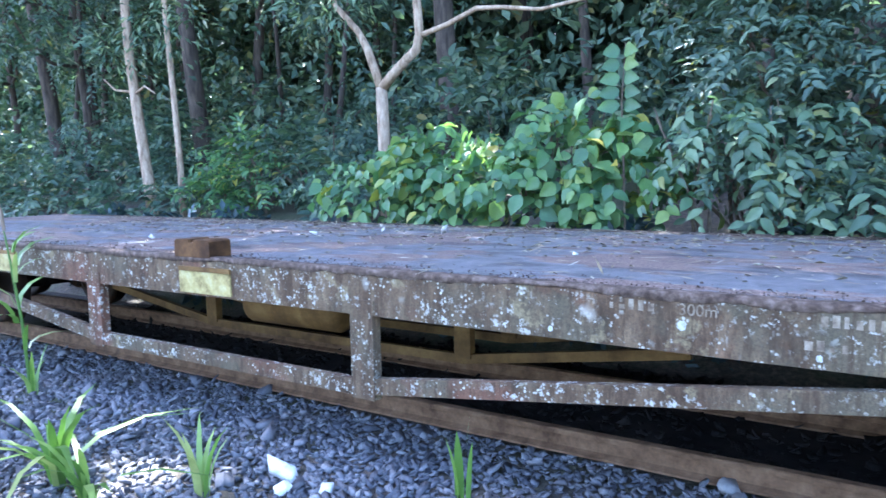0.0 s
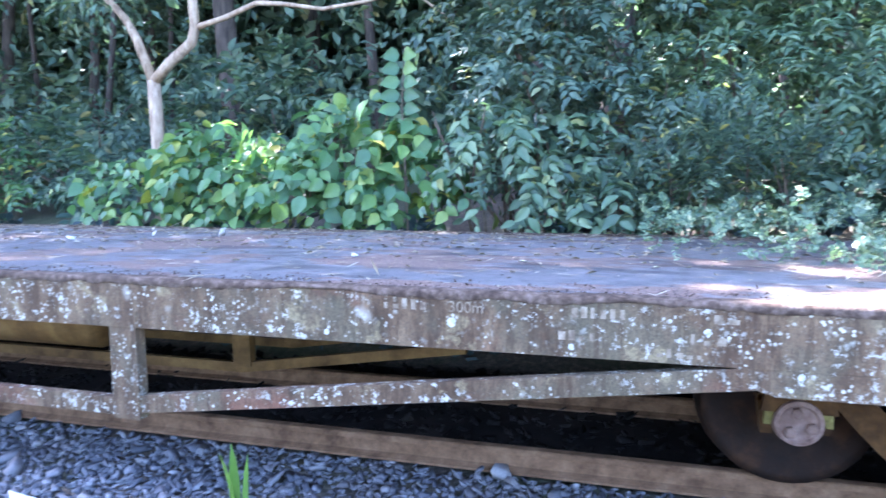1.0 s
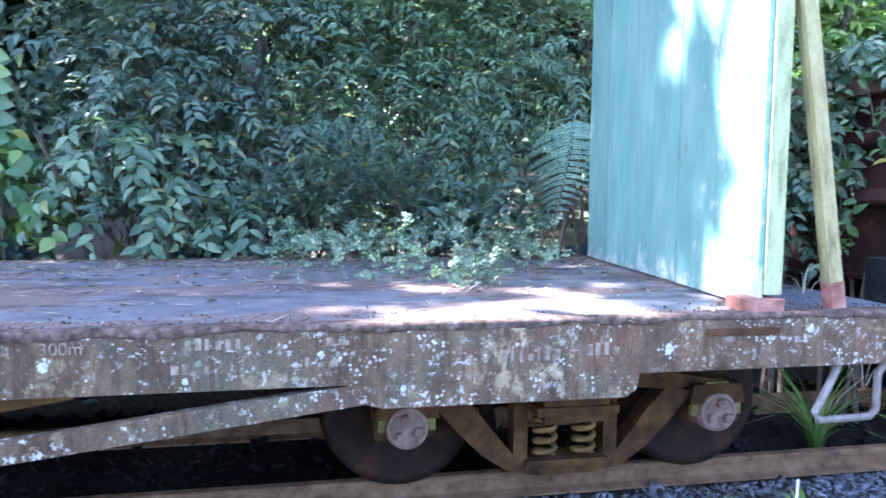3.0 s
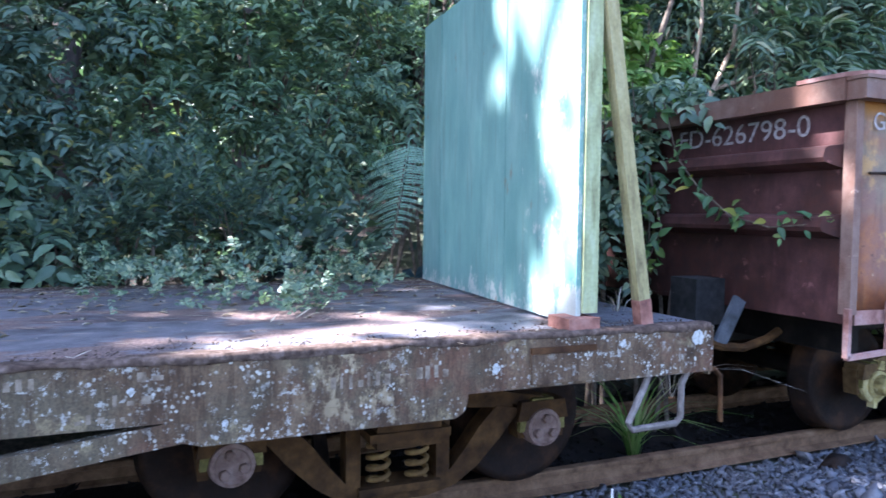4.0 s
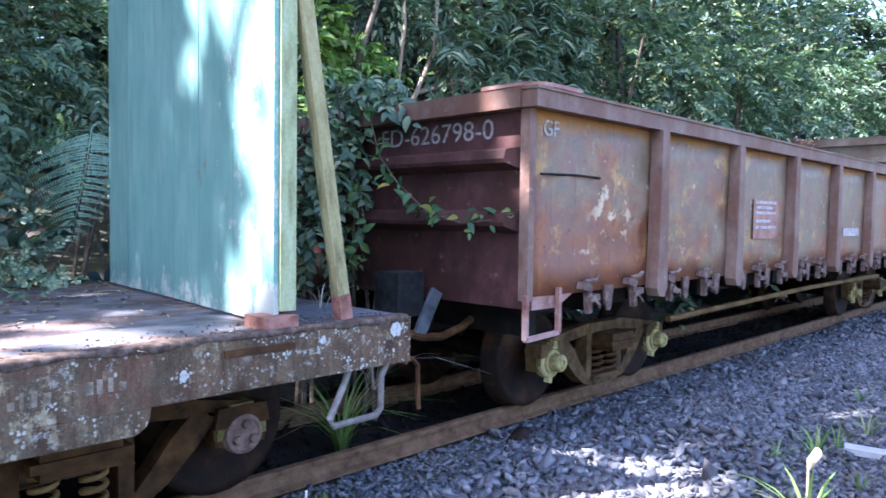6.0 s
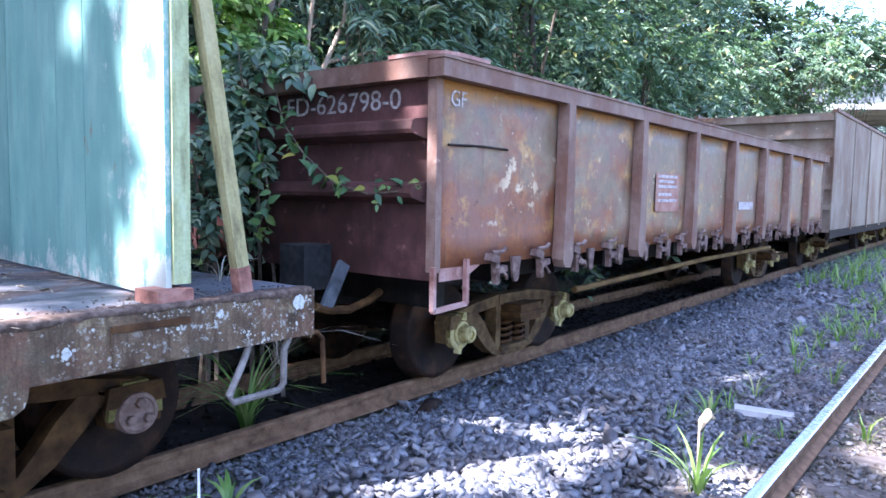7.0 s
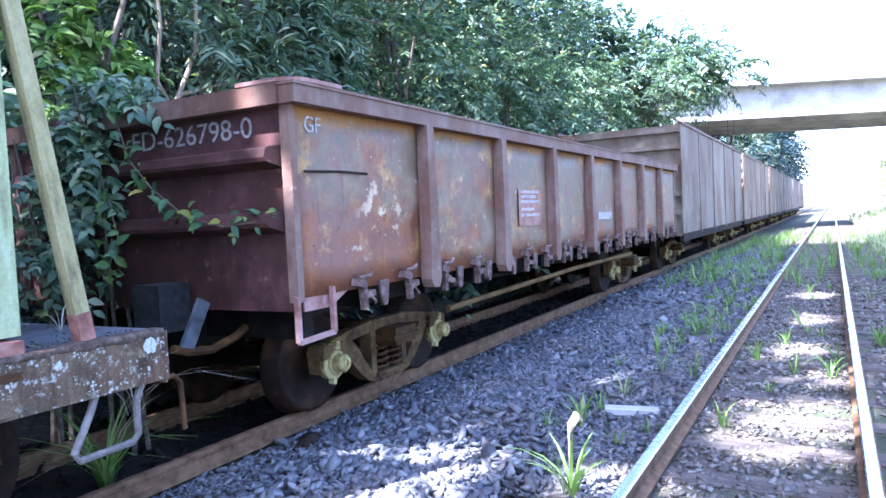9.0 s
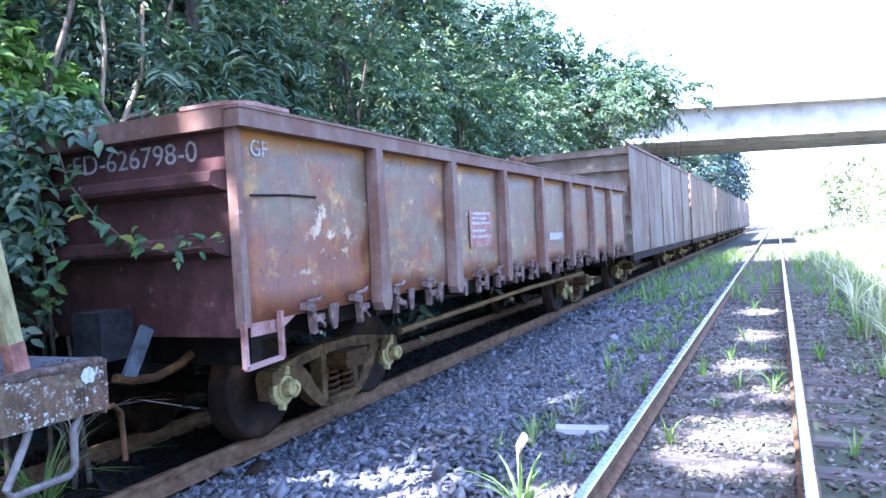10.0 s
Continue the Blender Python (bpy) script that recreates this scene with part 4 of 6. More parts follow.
again("lettering", text_mesh("300m", 0.066, M_FADED), flat, pose(-0.7, YS - 0.0012, 0.775, 90, 0, 0), "worn pale painted length mark")
G0, G1, GY0, GY1 = 3.9, 15.42, 2.53, 5.27
ZB, ZT = 0.88, 2.03
gondola = thing("gondola_wagon", ((G0 + G1) / 2, YC, -0.1), "rusty ochre and brown open gondola wagon with ribbed end", "wagon")
posts = [5.425 + 1.403 * i for i in range(7)]
part("floor", box(bmesh.new(), G0 + 0.08, G1 - 0.08, GY0 + 0.05, GY1 - 0.05, 0.9, 0.94), M_RUST, gondola)
for y0, s in ((GY0, 1), (GY1, -1)):
    y = lambda d: y0 + s * d
    edges = [G0 + 0.02] + posts + [G1 - 0.02]
    for a, b in zip(edges, edges[1:]):
        bm = bmesh.new()
        nx, nz = 8, 6
        rr = random.Random(int(a * 100))
        vs = [[bm.verts.new((a + (b - a) * i / nx, y((rr.uniform(-0.008, 0.012) * (2.0 if a < 4.5 else 1.0) if 0 < i < nx and 0 < k < nz else 0.0)), ZB + (ZT - ZB) * k / nz)) for k in range(nz + 1)] for i in range(nx + 1)]
        for i in range(nx):
            for k in range(nz):
                bm.faces.new((vs[i][k], vs[i + 1][k], vs[i + 1][k + 1], vs[i][k + 1]))
        ret = bmesh.ops.extrude_face_region(bm, geom=bm.faces[:])
        for v in ret["geom"]:
            if isinstance(v, bmesh.types.BMVert):
                v.co.y += s * 0.012
        part("side_sheet", bm, M_GONDOLA, gondola, "dented rusty ochre steel sheet", smooth=True)
    for x in posts:
        bm = prism(bmesh.new(), [(x - 0.05, ZT), (x + 0.05, ZT), (x + 0.065, 1.2), (x + 0.075, 0.86), (x + 0.03, 0.79), (x - 0.05, 0.8), (x - 0.085, 0.86), (x - 0.065, 1.2)], min(y(-0.1), y(-0.002)), max(y(-0.1), y(-0.002)))
        part("side_post", bm, M_RIM, gondola, "brown pressed steel side post", bevel=0.008)
    bm = bmesh.new()
    box(bm, G0 - 0.03, G1 + 0.03, min(y(-0.085), y(0.03)), max(y(-0.085), y(0.03)), ZT + 0.001, ZT + 0.105)
    box(bm, G0 - 0.04, G1 + 0.04, min(y(-0.095), y(0.04)), max(y(-0.095), y(0.04)), ZT + 0.106, ZT + 0.125)
    part("top_rim", bm, M_RIM, gondola, "brown steel top chord", bevel=0.006)
    for x in (G0, G1 - 0.055):
        part("corner_post", box(bmesh.new(), x, x + 0.055, min(y(-0.012), y(0.06)), max(y(-0.012), y(0.06)), 0.86, ZT), M_RIM, gondola, "worn corner angle", bevel=0.006)
    # skirt tongues and door latches below the sheets
    for k, x in enumerate(np.arange(G0 + 0.62, G1 - 0.2, 0.29)):
        bm = bmesh.new()
        if min(abs(x - p) for p in posts) < 0.12:
            continue
        if k % 2:
            prism(bm, [(x - 0.06, ZB + 0.03), (x + 0.06, ZB + 0.03), (x + 0.035, 0.76), (x + 0.02, 0.735), (x - 0.02, 0.735), (x - 0.035, 0.76)], min(y(-0.02), y(-0.002)), max(y(-0.02), y(-0.002)))
            part("hinge_tongue", bm, M_LATCH, gondola, "hanging hinge plate", bevel=0.003)
        else:
            rr = random.Random(k)
            bar(bm, (x - 0.08, 0.93), (x + 0.02, 0.9), 0.05, min(y(-0.06), y(-0.003)), max(y(-0.06), y(-0.003)))
            bar(bm, (x, 0.95), (x + rr.uniform(-0.03, 0.03), 0.74), 0.045, min(y(-0.05), y(-0.01)), max(y(-0.05), y(-0.01)))
            bar(bm, (x - 0.02, 0.83), (x + 0.1, 0.83 + rr.uniform(-0.03, 0.03)), 0.04, min(y(-0.07), y(-0.02)), max(y(-0.07), y(-0.02)))
            tube(bm, [(x - 0.06, y(-0.05), 0.955), (x + 0.05, y(-0.06), 0.96), (x + 0.09, y(-0.06), 0.985)], 0.016, 6)
            tube(bm, [(x + 0.03, y(-0.04), 0.86), (x + 0.08, y(-0.075), 0.8 + rr.uniform(-0.03, 0.03)), (x + rr.uniform(0.09, 0.15), y(-0.06), 0.77)], 0.011, 5)
            part("door_latch", bm, M_LATCH, gondola, "rusty door latch", bevel=0.003)
    bm = prism(bmesh.new(), [(G0 + 0.06, ZB + 0.002), (G0 + 0.5, ZB + 0.002), (G0 + 0.32, 0.8), (G0 + 0.06, 0.8)], min(y(0.0), y(0.012)), max(y(0.0), y(0.012)))
    part("corner_skirt", bm, M_PINK, gondola)
    part("side_sill", box(bmesh.new(), G0 + 0.5, G1 - 0.3, min(y(0.35), y(0.43)), max(y(0.35), y(0.43)), 0.7, 0.89), M_UNDERSHADE, gondola)
    part("brake_pipe", round_rod([(G0 + 2.4, y(0.3), 0.5), (G0 + 6, y(0.3), 0.56), (G1 - 2.4, y(0.3), 0.56)], 0.028), M_OCHRE, gondola, "long ochre pipe below the wagon")
for xe, s in ((G0, 1), (G1, -1)):
    x = lambda d: xe + s * d
    lo, hi = lambda a, b: min(x(a), x(b)), lambda a, b: max(x(a), x(b))
    part("end_sheet", box(bmesh.new(), lo(0.05, 0.062), hi(0.05, 0.062), GY0 + 0.06, GY1 - 0.06, 0.8, ZT), M_GONDOLA_END, gondola, "dark red rusty end sheet")
    for zr in (1.75, 1.36):
        bm = bmesh.new()
        ring = [(0.048, -0.085), (0.0, -0.07), (-0.055, -0.045), (-0.065, -0.02), (-0.055, 0.03), (-0.04, 0.042), (0.048, 0.055)]
        va = [bm.verts.new((x(d), GY0 + 0.07 + 0.6 * (0.048 - d), zr + h)) for d, h in ring]
        vb = [bm.verts.new((x(d), GY1 - 0.07 - 0.6 * (0.048 - d), zr + h)) for d, h in ring]
        for i in range(len(ring)):
            j = (i + 1) % len(ring)
            bm.faces.new((va[i], va[j], vb[j], vb[i]))
        bm.faces.new(va), bm.faces.new(vb)
        part("end_rib", bm, M_GONDOLA_END, gondola, "pressed horizontal rib", bevel=0.006)
    bm = box(bmesh.new(), lo(-0.05, 0.06), hi(-0.05, 0.06), GY0 + 0.031, GY1 - 0.031, ZT + 0.001, ZT + 0.124)
    part("end_rim", bm, M_RIM, gondola, bevel=0.01)
    part("end_sill", box(bmesh.new(), lo(0.4, 0.5), hi(0.4, 0.5), GY0 + 0.3, GY1 - 0.3, 0.56, 0.89), M_UNDERSHADE, gondola)
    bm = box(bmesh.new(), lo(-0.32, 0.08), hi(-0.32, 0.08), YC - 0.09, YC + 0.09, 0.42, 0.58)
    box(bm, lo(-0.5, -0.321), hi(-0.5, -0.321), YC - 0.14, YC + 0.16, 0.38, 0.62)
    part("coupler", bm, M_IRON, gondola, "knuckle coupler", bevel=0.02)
part("centre_sill", box(bmesh.new(), G0 + 0.3, G1 - 0.3, YC - 0.18, YC + 0.18, 0.5, 0.88), M_UNDERSHADE, gondola)
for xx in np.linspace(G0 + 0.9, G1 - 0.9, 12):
    part("cross_bearer", box(bmesh.new(), xx - 0.03, xx + 0.03, GY0 + 0.15, GY1 - 0.15, 0.72, 0.895), M_UNDERSHADE, gondola)
# corner cap, lettering, panel, steps
bm = bmesh.new()
cap_plan = [(G0 + 0.42, GY0 - 0.1), (G0 + 0.42, GY0 + 0.1), (G0 + 0.3, GY0 + 0.3), (G0 - 0.055, GY0 + 0.34)]
cap_plan += [(G0 + 0.12 - 0.175 * math.cos(k * math.pi / 14), GY0 + 0.075 - 0.175 * math.sin(k * math.pi / 14)) for k in range(8)]
lower = [bm.verts.new((px, py, ZT + 0.126)) for px, py in cap_plan]
upper = [bm.verts.new((px, py, ZT + 0.15)) for px, py in cap_plan]
crown = bm.verts.new((G0 + 0.14, GY0 + 0.1, ZT + 0.17))
bm.faces.new(lower)
for k in range(len(cap_plan)):
    j = (k + 1) % len(cap_plan)
    bm.faces.new((lower[k], upper[k], upper[j], lower[j]))
    bm.faces.new((upper[k], crown, upper[j]))
part("corner_cap", bm, M_PINK, gondola, "pale rounded corner plate on the rim")
again("lettering", text_mesh("FD-626798-0", 0.165, M_LETTER), gondola, Matrix.Translation((G0 + 0.046, 3.95, 1.87)) @ pose(0, 0, 0, 90, 0, -90) @ Matrix.Diagonal((1.25, 1.1, 1, 1)), "hand-painted white wagon number")
again("lettering", text_mesh("GF", 0.14, M_LETTER), gondola, pose(G0 + 0.14, GY0 - 0.004, 1.88, 90, 0, 0), "worn white letters")
bm = box(bmesh.new(), 7.33, 7.95, GY0 - 0.0095, GY0 - 0.0085, 1.2, 1.58)
part("painted_patch", bm, M_REDPATCH, gondola, "faded red painted patch")
for z, w in ((1.55, 0.5), (1.5, 0.42), (1.45, 0.5), (1.37, 0.36), (1.31, 0.5)):
    part("marking", box(bmesh.new(), 7.39, 7.39 + w, GY0 - 0.012, GY0 - 0.0095, z - 0.014, z + 0.014), M_LETTER, gondola)
part("marking", box(bmesh.new(), 10.1, 10.75, GY0 - 0.012, GY0 - 0.009, 1.2, 1.3), M_LETTER, gondola)
part("weld_bar", round_rod([(G0 + 0.12, GY0 - 0.008, 1.64), (G0 + 0.5, GY0 - 0.012, 1.65), (G0 + 0.78, GY0 - 0.008, 1.645)], 0.008), M_IRON, gondola)
part("foot_step", strap([(G0 - 0.035, 0.9), (G0 - 0.035, 0.63), (G0 + 0.3, 0.645), (G0 + 0.3, 0.93)], 0.028, GY0 - 0.045, GY0 - 0.013), M_PINK, gondola, "pinkish bent iron foot step")
part("brake_hose", round_rod([(4.15, 3.2, 0.66), (4.05, 3.2, 0.61), (3.85, 3.2, 0.565), (3.66, 3.2, 0.585), (3.55, 3.2, 0.62)], 0.028), M_FRAME, gondola, "dusty brown curved brake hose")
bm = bar(bmesh.new(), (3.64, 0.6), (3.8, 0.88), 0.09, 3.18, 3.21)
part("coupling_lever", bm, worn("blue_grey_iron", (0.04, 0.045, 0.05), (0.08, 0.09, 0.1), (0.13, 0.145, 0.16), 10, 0.7), gondola, "flat blue-grey lever plate", bevel=0.004)
part("brake_box", box(bmesh.new(), 3.62, 3.86, 3.38, 3.62, 0.69, 0.99), worn("dusty_dark_iron", (0.012, 0.012, 0.012), (0.028, 0.028, 0.027), (0.055, 0.055, 0.052), 9, 0.9), gondola, "dark box on the wagon end", bevel=0.01)
bogie(gondola, 5.68, 0.28, FRAME_OCHRE, CAP_YELLOW, SPRING_RUST, 3.03)
bogie(gondola, 13.65, 0.28, FRAME_OCHRE, CAP_YELLOW, SPRING_RUST, 3.09)

# ---- tall wagons farther on ----
T0, T1, TT = 16.35, 27.6, 3.06
tall = thing("tall_wagon", ((T0 + T1) / 2, YC, -0.1), "tall grey-brown wagon with streaked sheet sides", "wagon", "tall wagons in the row")
for y0, s in ((GY0, 1), (GY1, -1)):
    y = lambda d: y0 + s * d
    xs = np.linspace(T0, T1, 6)
    for a, b in zip(xs, xs[1:]):
        part("side_sheet", box(bmesh.new(), a + 0.004, b - 0.004, min(y(0), y(0.03)), max(y(0), y(0.03)), 0.75, TT), M_FARWAGON, tall)
    for a in xs[1:-1]:
        part("side_post", box(bmesh.new(), a - 0.04, a + 0.04, min(y(-0.025), y(-0.002)), max(y(-0.025), y(-0.002)), 0.7, TT), M_FARWAGON, tall, bevel=0.006)
    part("top_rim", box(bmesh.new(), T0, T1, min(y(-0.03), y(0.06)), max(y(-0.03), y(0.06)), TT + 0.001, TT + 0.06), M_RIM, tall)
    part("sole_bar", box(bmesh.new(), T0 + 0.1, T1 - 0.1, min(y(0.02), y(0.1)), max(y(0.02), y(0.1)), 0.58, 0.748), M_IRON, tall)
for xe, s in ((T0, 1), (T1, -1)):
    part("end_sheet", box(bmesh.new(), min(xe + s * 0.05, xe + s * 0.07), max(xe + s * 0.05, xe + s * 0.07), GY0 + 0.032, GY1 - 0.032, 0.7, TT), M_FARWAGON, tall)
    for z in (2.95, 2.6, 2.25, 1.6, 1.2):
        part("end_rib", box(bmesh.new(), min(xe - s * 0.04, xe + s * 0.048), max(xe - s * 0.04, xe + s * 0.048), GY0 + 0.04, GY1 - 0.04, z - 0.05, z + 0.05), M_FARWAGON, tall, bevel=0.02)
    part("coupler", box(bmesh.new(), min(xe + s * 0.05, xe - s * 0.28), max(xe + s * 0.05, xe - s * 0.28), YC - 0.1, YC + 0.1, 0.42, 0.6), M_IRON, tall, bevel=0.02)
part("floor", box(bmesh.new(), T0 + 0.08, T1 - 0.08, GY0 + 0.04, GY1 - 0.04, 0.9, 0.95), M_UNDERSHADE, tall)
bogie(tall, 18.2, 0.28, FRAME_OCHRE, CAP_YELLOW, SPRING_RUST, 3.09)
bogie(tall, 25.75, 0.28, FRAME_OCHRE, CAP_YELLOW, SPRING_RUST, 3.09)
for k in range(1, 6):
    copy_thing(tall, Matrix.Translation(tall.location + Vector((11.95 * k, 0, 0))))

# ---- bridge ----
bridge = thing("road_bridge", (40.7, 4.9, 5), "pale concrete road bridge crossing over the tracks", "bridge", kind="structure")
ACROSS = pose(40.7, 4.9, 0, 0, 0, 24.4)


def span(name, x0, x1, y0, y1, z0, z1, label="", bevel=0.03):
    """A block of the bridge; x along the line from the near face, y along the bridge."""
    again(name, mesh_of(name, box(bmesh.new(), x0, x1, y0, y1, z0, z1), M_CONCRETE, bevel=bevel), bridge, ACROSS, label)


for x in (0.0, 2.6, 5.2, 7.8):
    span("girder", x, x + 0.55, -50, 9, 5.98, 7.35, "deep concrete girder")
    span("girder_foot", x - 0.12, x + 0.67, -50, 9, 5.72, 5.979, "wide lower flange of the girder")
span("slab", -0.75, 9.1, -50, 9, 7.351, 7.62)
for x in (-0.72, 8.8):
    for z in (8.02, 8.4):
        span("parapet_rail", x, x + 0.2, -50, 9, z, z + 0.16)
    for yy in np.arange(-49, 9, 1.9):
        span("parapet_post", x - 0.02, x + 0.18, yy, yy + 0.28, 7.621, 8.6)
span("abutment", 0.0, 8.4, 4.5, 9, -0.5, 5.719)
span("pier", 2.0, 6.4, -22.4, -21.2, -0.5, 5.719, bevel=0.05)


# ---- plants ----
def limb(bm, rng, p, d, length, r, steps, wander, up=0.0):
    """A tapering, wandering limb; gives its points."""
    pts, rad = [Vector(p)], [r]
    d = Vector(d).normalized()
    for i in range(steps):
        d = (d + Vector(rng.normal(size=3)) * wander + Vector((0, 0, up))).normalized()
        pts.append(pts[-1] + d * length / steps)
        rad.append(r * (1 - 0.75 * (i + 1) / steps))
    tube(bm, pts, rad, 7)
    return pts


def forest_tree(seed, h, r, crown_r, lo, leaf, n_clump, per, bark, foliage, label):
    rng = np.random.default_rng(seed)
    t = thing("tree", (0, 0, 0), label, "tree", "trees of the wood")
    bm = bmesh.new()
    trunk = limb(bm, rng, (0, 0, -0.3), (rng.normal() * 0.06, rng.normal() * 0.06, 1), h, r, 9, 0.07, 0.05)
    tips = []
    for i in range(9):
        k = int(rng.integers(int(lo / h * 9) + 1, 10))
        a = rng.uniform(0, 6.28)
        tips += limb(bm, rng, trunk[k], (math.cos(a), math.sin(a), rng.uniform(0.1, 0.8)), crown_r * rng.uniform(0.7, 1.3), r * 0.4, 5, 0.25)[2:]
    part("trunk", bm, bark, t, smooth=True)
    C = np.array([tuple(p) for p in tips])
    C = C[rng.integers(0, len(C), n_clump)] + rng.normal(size=(n_clump, 3)) * crown_r * 0.25
    out = C - np.array((0, 0, h * 0.62))
    out[:, 2] *= 0.4
    v, f = sprays(rng, C, unit(out) + rng.normal(size=C.shape) * 0.6, 0.6, per, leaf, 0.42, 0.4, BLADE)
    ob = new("crown", raw_mesh("crown", v, f, foliage))
    hang(ob, t)
    return t


def rest_on_ground(x, y, turn=0.0, s=1.0):
    return pose(x, y, float(ground_height(x, y)), 0, 0, turn) @ Matrix.Diagonal((s, s, s, 1))


kinds = [forest_tree(11, 9.0, 0.11, 2.2, 2.0, 0.17, 230, 13, M_BARK_DARK, L_DARK, "slender forest tree with dark leafy crown"),
         forest_tree(12, 11.0, 0.16, 2.6, 3.0, 0.19, 260, 13, M_BARK_DARK, L_DARK, "tall dark forest tree with spreading limbs"),
         forest_tree(13, 7.0, 0.07, 1.7, 0.6, 0.15, 280, 14, M_BARK_DARK, L_BLUE, "young understorey tree with bluish leaves"),
         forest_tree(14, 5.0, 0.06, 1.7, 0.3, 0.15, 300, 14, M_TWIG, L_LIGHT, "low bushy tree with lighter leaves")]
rt = random.Random(5)
spots_at = []
for i in range(46):
    spots_at.append((rt.uniform(-22, 16), rt.uniform(8.2, 17), rt.choice((0, 0, 1, 1, 2))))
for i in range(26):
    spots_at.append((rt.uniform(8, 60), rt.uniform(7.2, 14), rt.choice((0, 1, 2, 2))))
for i in range(14):
    spots_at.append((rt.uniform(3.0, 30), rt.uniform(6.2, 7.6), 3))
for i in range(22):
    spots_at.append((rt.uniform(50, 120), rt.uniform(6.3, 12), rt.choice((0, 1, 2))))
used = set()
for x, y, k in spots_at:
    m = rest_on_ground(x, y, rt.uniform(0, 360), 1.0)
    if k in used:
        copy_thing(kinds[k], m)
    else:
        kinds[k].matrix_basis = m
        used.add(k)

# the wood behind, too deep to tell its trees apart
rng = np.random.default_rng(33)
n = 7500
X, Y = rng.uniform(-60, 90, n), 15 + np.abs(rng.normal(size=n)) * 5
C = np.stack([X, Y, ground_height(X, Y) + rng.uniform(0, 9.5, n)], 1)
v1 = clumps(rng, C, 12, 0.7, 0.5, 0.55, 0.4)
n = 2600
X, Y = rng.uniform(-26, 34, n), rng.uniform(8.5, 15, n)
C = np.stack([X, Y, ground_height(X, Y) + np.abs(rng.normal(size=n)) * 1.1], 1)
v2 = clumps(rng, C, 12, 0.35, 0.22, 0.5, 0.4)
n = 5200
X, Y = rng.uniform(-80, 50, n), rng.uniform(22, 32, n)
v3 = clumps(rng, np.stack([X, Y, ground_height(X, Y) + rng.uniform(0, 13, n)], 1), 10, 1.2, 0.95, 0.6, 0.4)
# unseen leaf roof added over the deep wood to keep the sun off
n = 8000
X, Y = rng.uniform(-70, 22, n), rng.uniform(9, 42, n)
far_in = (X < -8) | (Y > 15)
X, Y = X[far_in], Y[far_in]
n = len(X)
shade_roof = clumps(rng, np.stack([X, Y, ground_height(X, Y) * 0.5 + rng.uniform(10.5, 13.5, n)], 1), 3, 0.5, 0.95, 0.7, 0.2)
n = 5000
X, Y = rng.uniform(-75, 34, n), rng.uniform(18, 24, n)
v5 = clumps(rng, np.stack([X, Y, ground_height(X, Y) + rng.uniform(0, 12, n)], 1), 8, 0.8, 0.8, 0.6, 0.4)
tagged(new("deep_woods", raw_mesh("deep_woods", *join([v1, v2, v3, shade_roof, v5]), L_DARK)), "deep woodland behind the wagons, shaded by an added leaf roof", "woods", kind="stuff")

# unseen overhanging canopy added to shade the wagons, from tall trees on the bank
# holes in the added crowns, aimed along the sun to throw its patches
SUN_HOLES = [((2.25, 3.08, 2.7), 0.36, 0.66), ((2.25, 2.76, 1.58), 0.17, 0.2), ((2.25, 2.98, 1.07), 0.1, 0.2), ((2.25, 3.97, 2.28), 0.09, 0.05), ((2.25, 3.62, 2.12), 0.08, 0.04), ((3.85, 2.9, 2.1), 0.08, 0.24), ((3.87, 2.68, 1.76), 0.07, 0.09), ((3.9, 2.54, 1.4), 0.1, 0.03), ((3.6, 5.9, 2.5), 0.35, 0.35), ((4.6, 5.9, 2.9), 0.3, 0.3), ((5.4, 6.1, 2.6), 0.3, 0.3), ((-0.5, 6.0, 2.7), 0.15, 0.15), ((1.5, 6.2, 2.8), 0.15, 0.15), ((-1.1, 5.5, 1.6), 0.15, 0.12),
        ((1.6, 2.85, 0.86), 0.28, 0.28), ((1.0, 2.75, 0.86), 0.28, 0.2), ((0.55, 2.66, 0.86), 0.2, 0.12), ((1.7, 3.5, 0.86), 0.2, 0.1), ((0.9, 3.5, 0.95), 0.15, 0.15), ((0.5, 3.9, 0.95), 0.1, 0.1),
        ((5.5, 0.15, -0.15), 0.5, 0.4), ((6.1, -0.1, -0.15), 0.4, 0.4), ((3.8, 1.85, -0.1), 0.42, 0.35), ((4.4, 1.75, -0.1), 0.3, 0.3), ((4.4, 0.85, -0.1), 0.3, 0.3), ((3.3, 2.15, -0.1), 0.25, 0.2), ((8.5, 0.1, -0.1), 0.4, 0.3), ((10.5, 0.0, -0.1), 0.5, 0.3), ((13, 0.1, -0.1), 0.5, 0.3), ((7.2, -0.2, -0.1), 0.25, 0.2),
        ((-2.1, 2.65, 0.86), 0.08, 0.05), ((-3.2, 1.7, -0.2), 0.15, 0.15), ((-3.4, 5.6, 1.4), 0.15, 0.15), ((-2.3, 5.5, 1.7), 0.15, 0.15), ((0.8, 5.4, 1.5), 0.12, 0.12), ((6.5, 6.2, 3.0), 0.25, 0.25), ((9, 6.3, 3.2), 0.3, 0.3)]
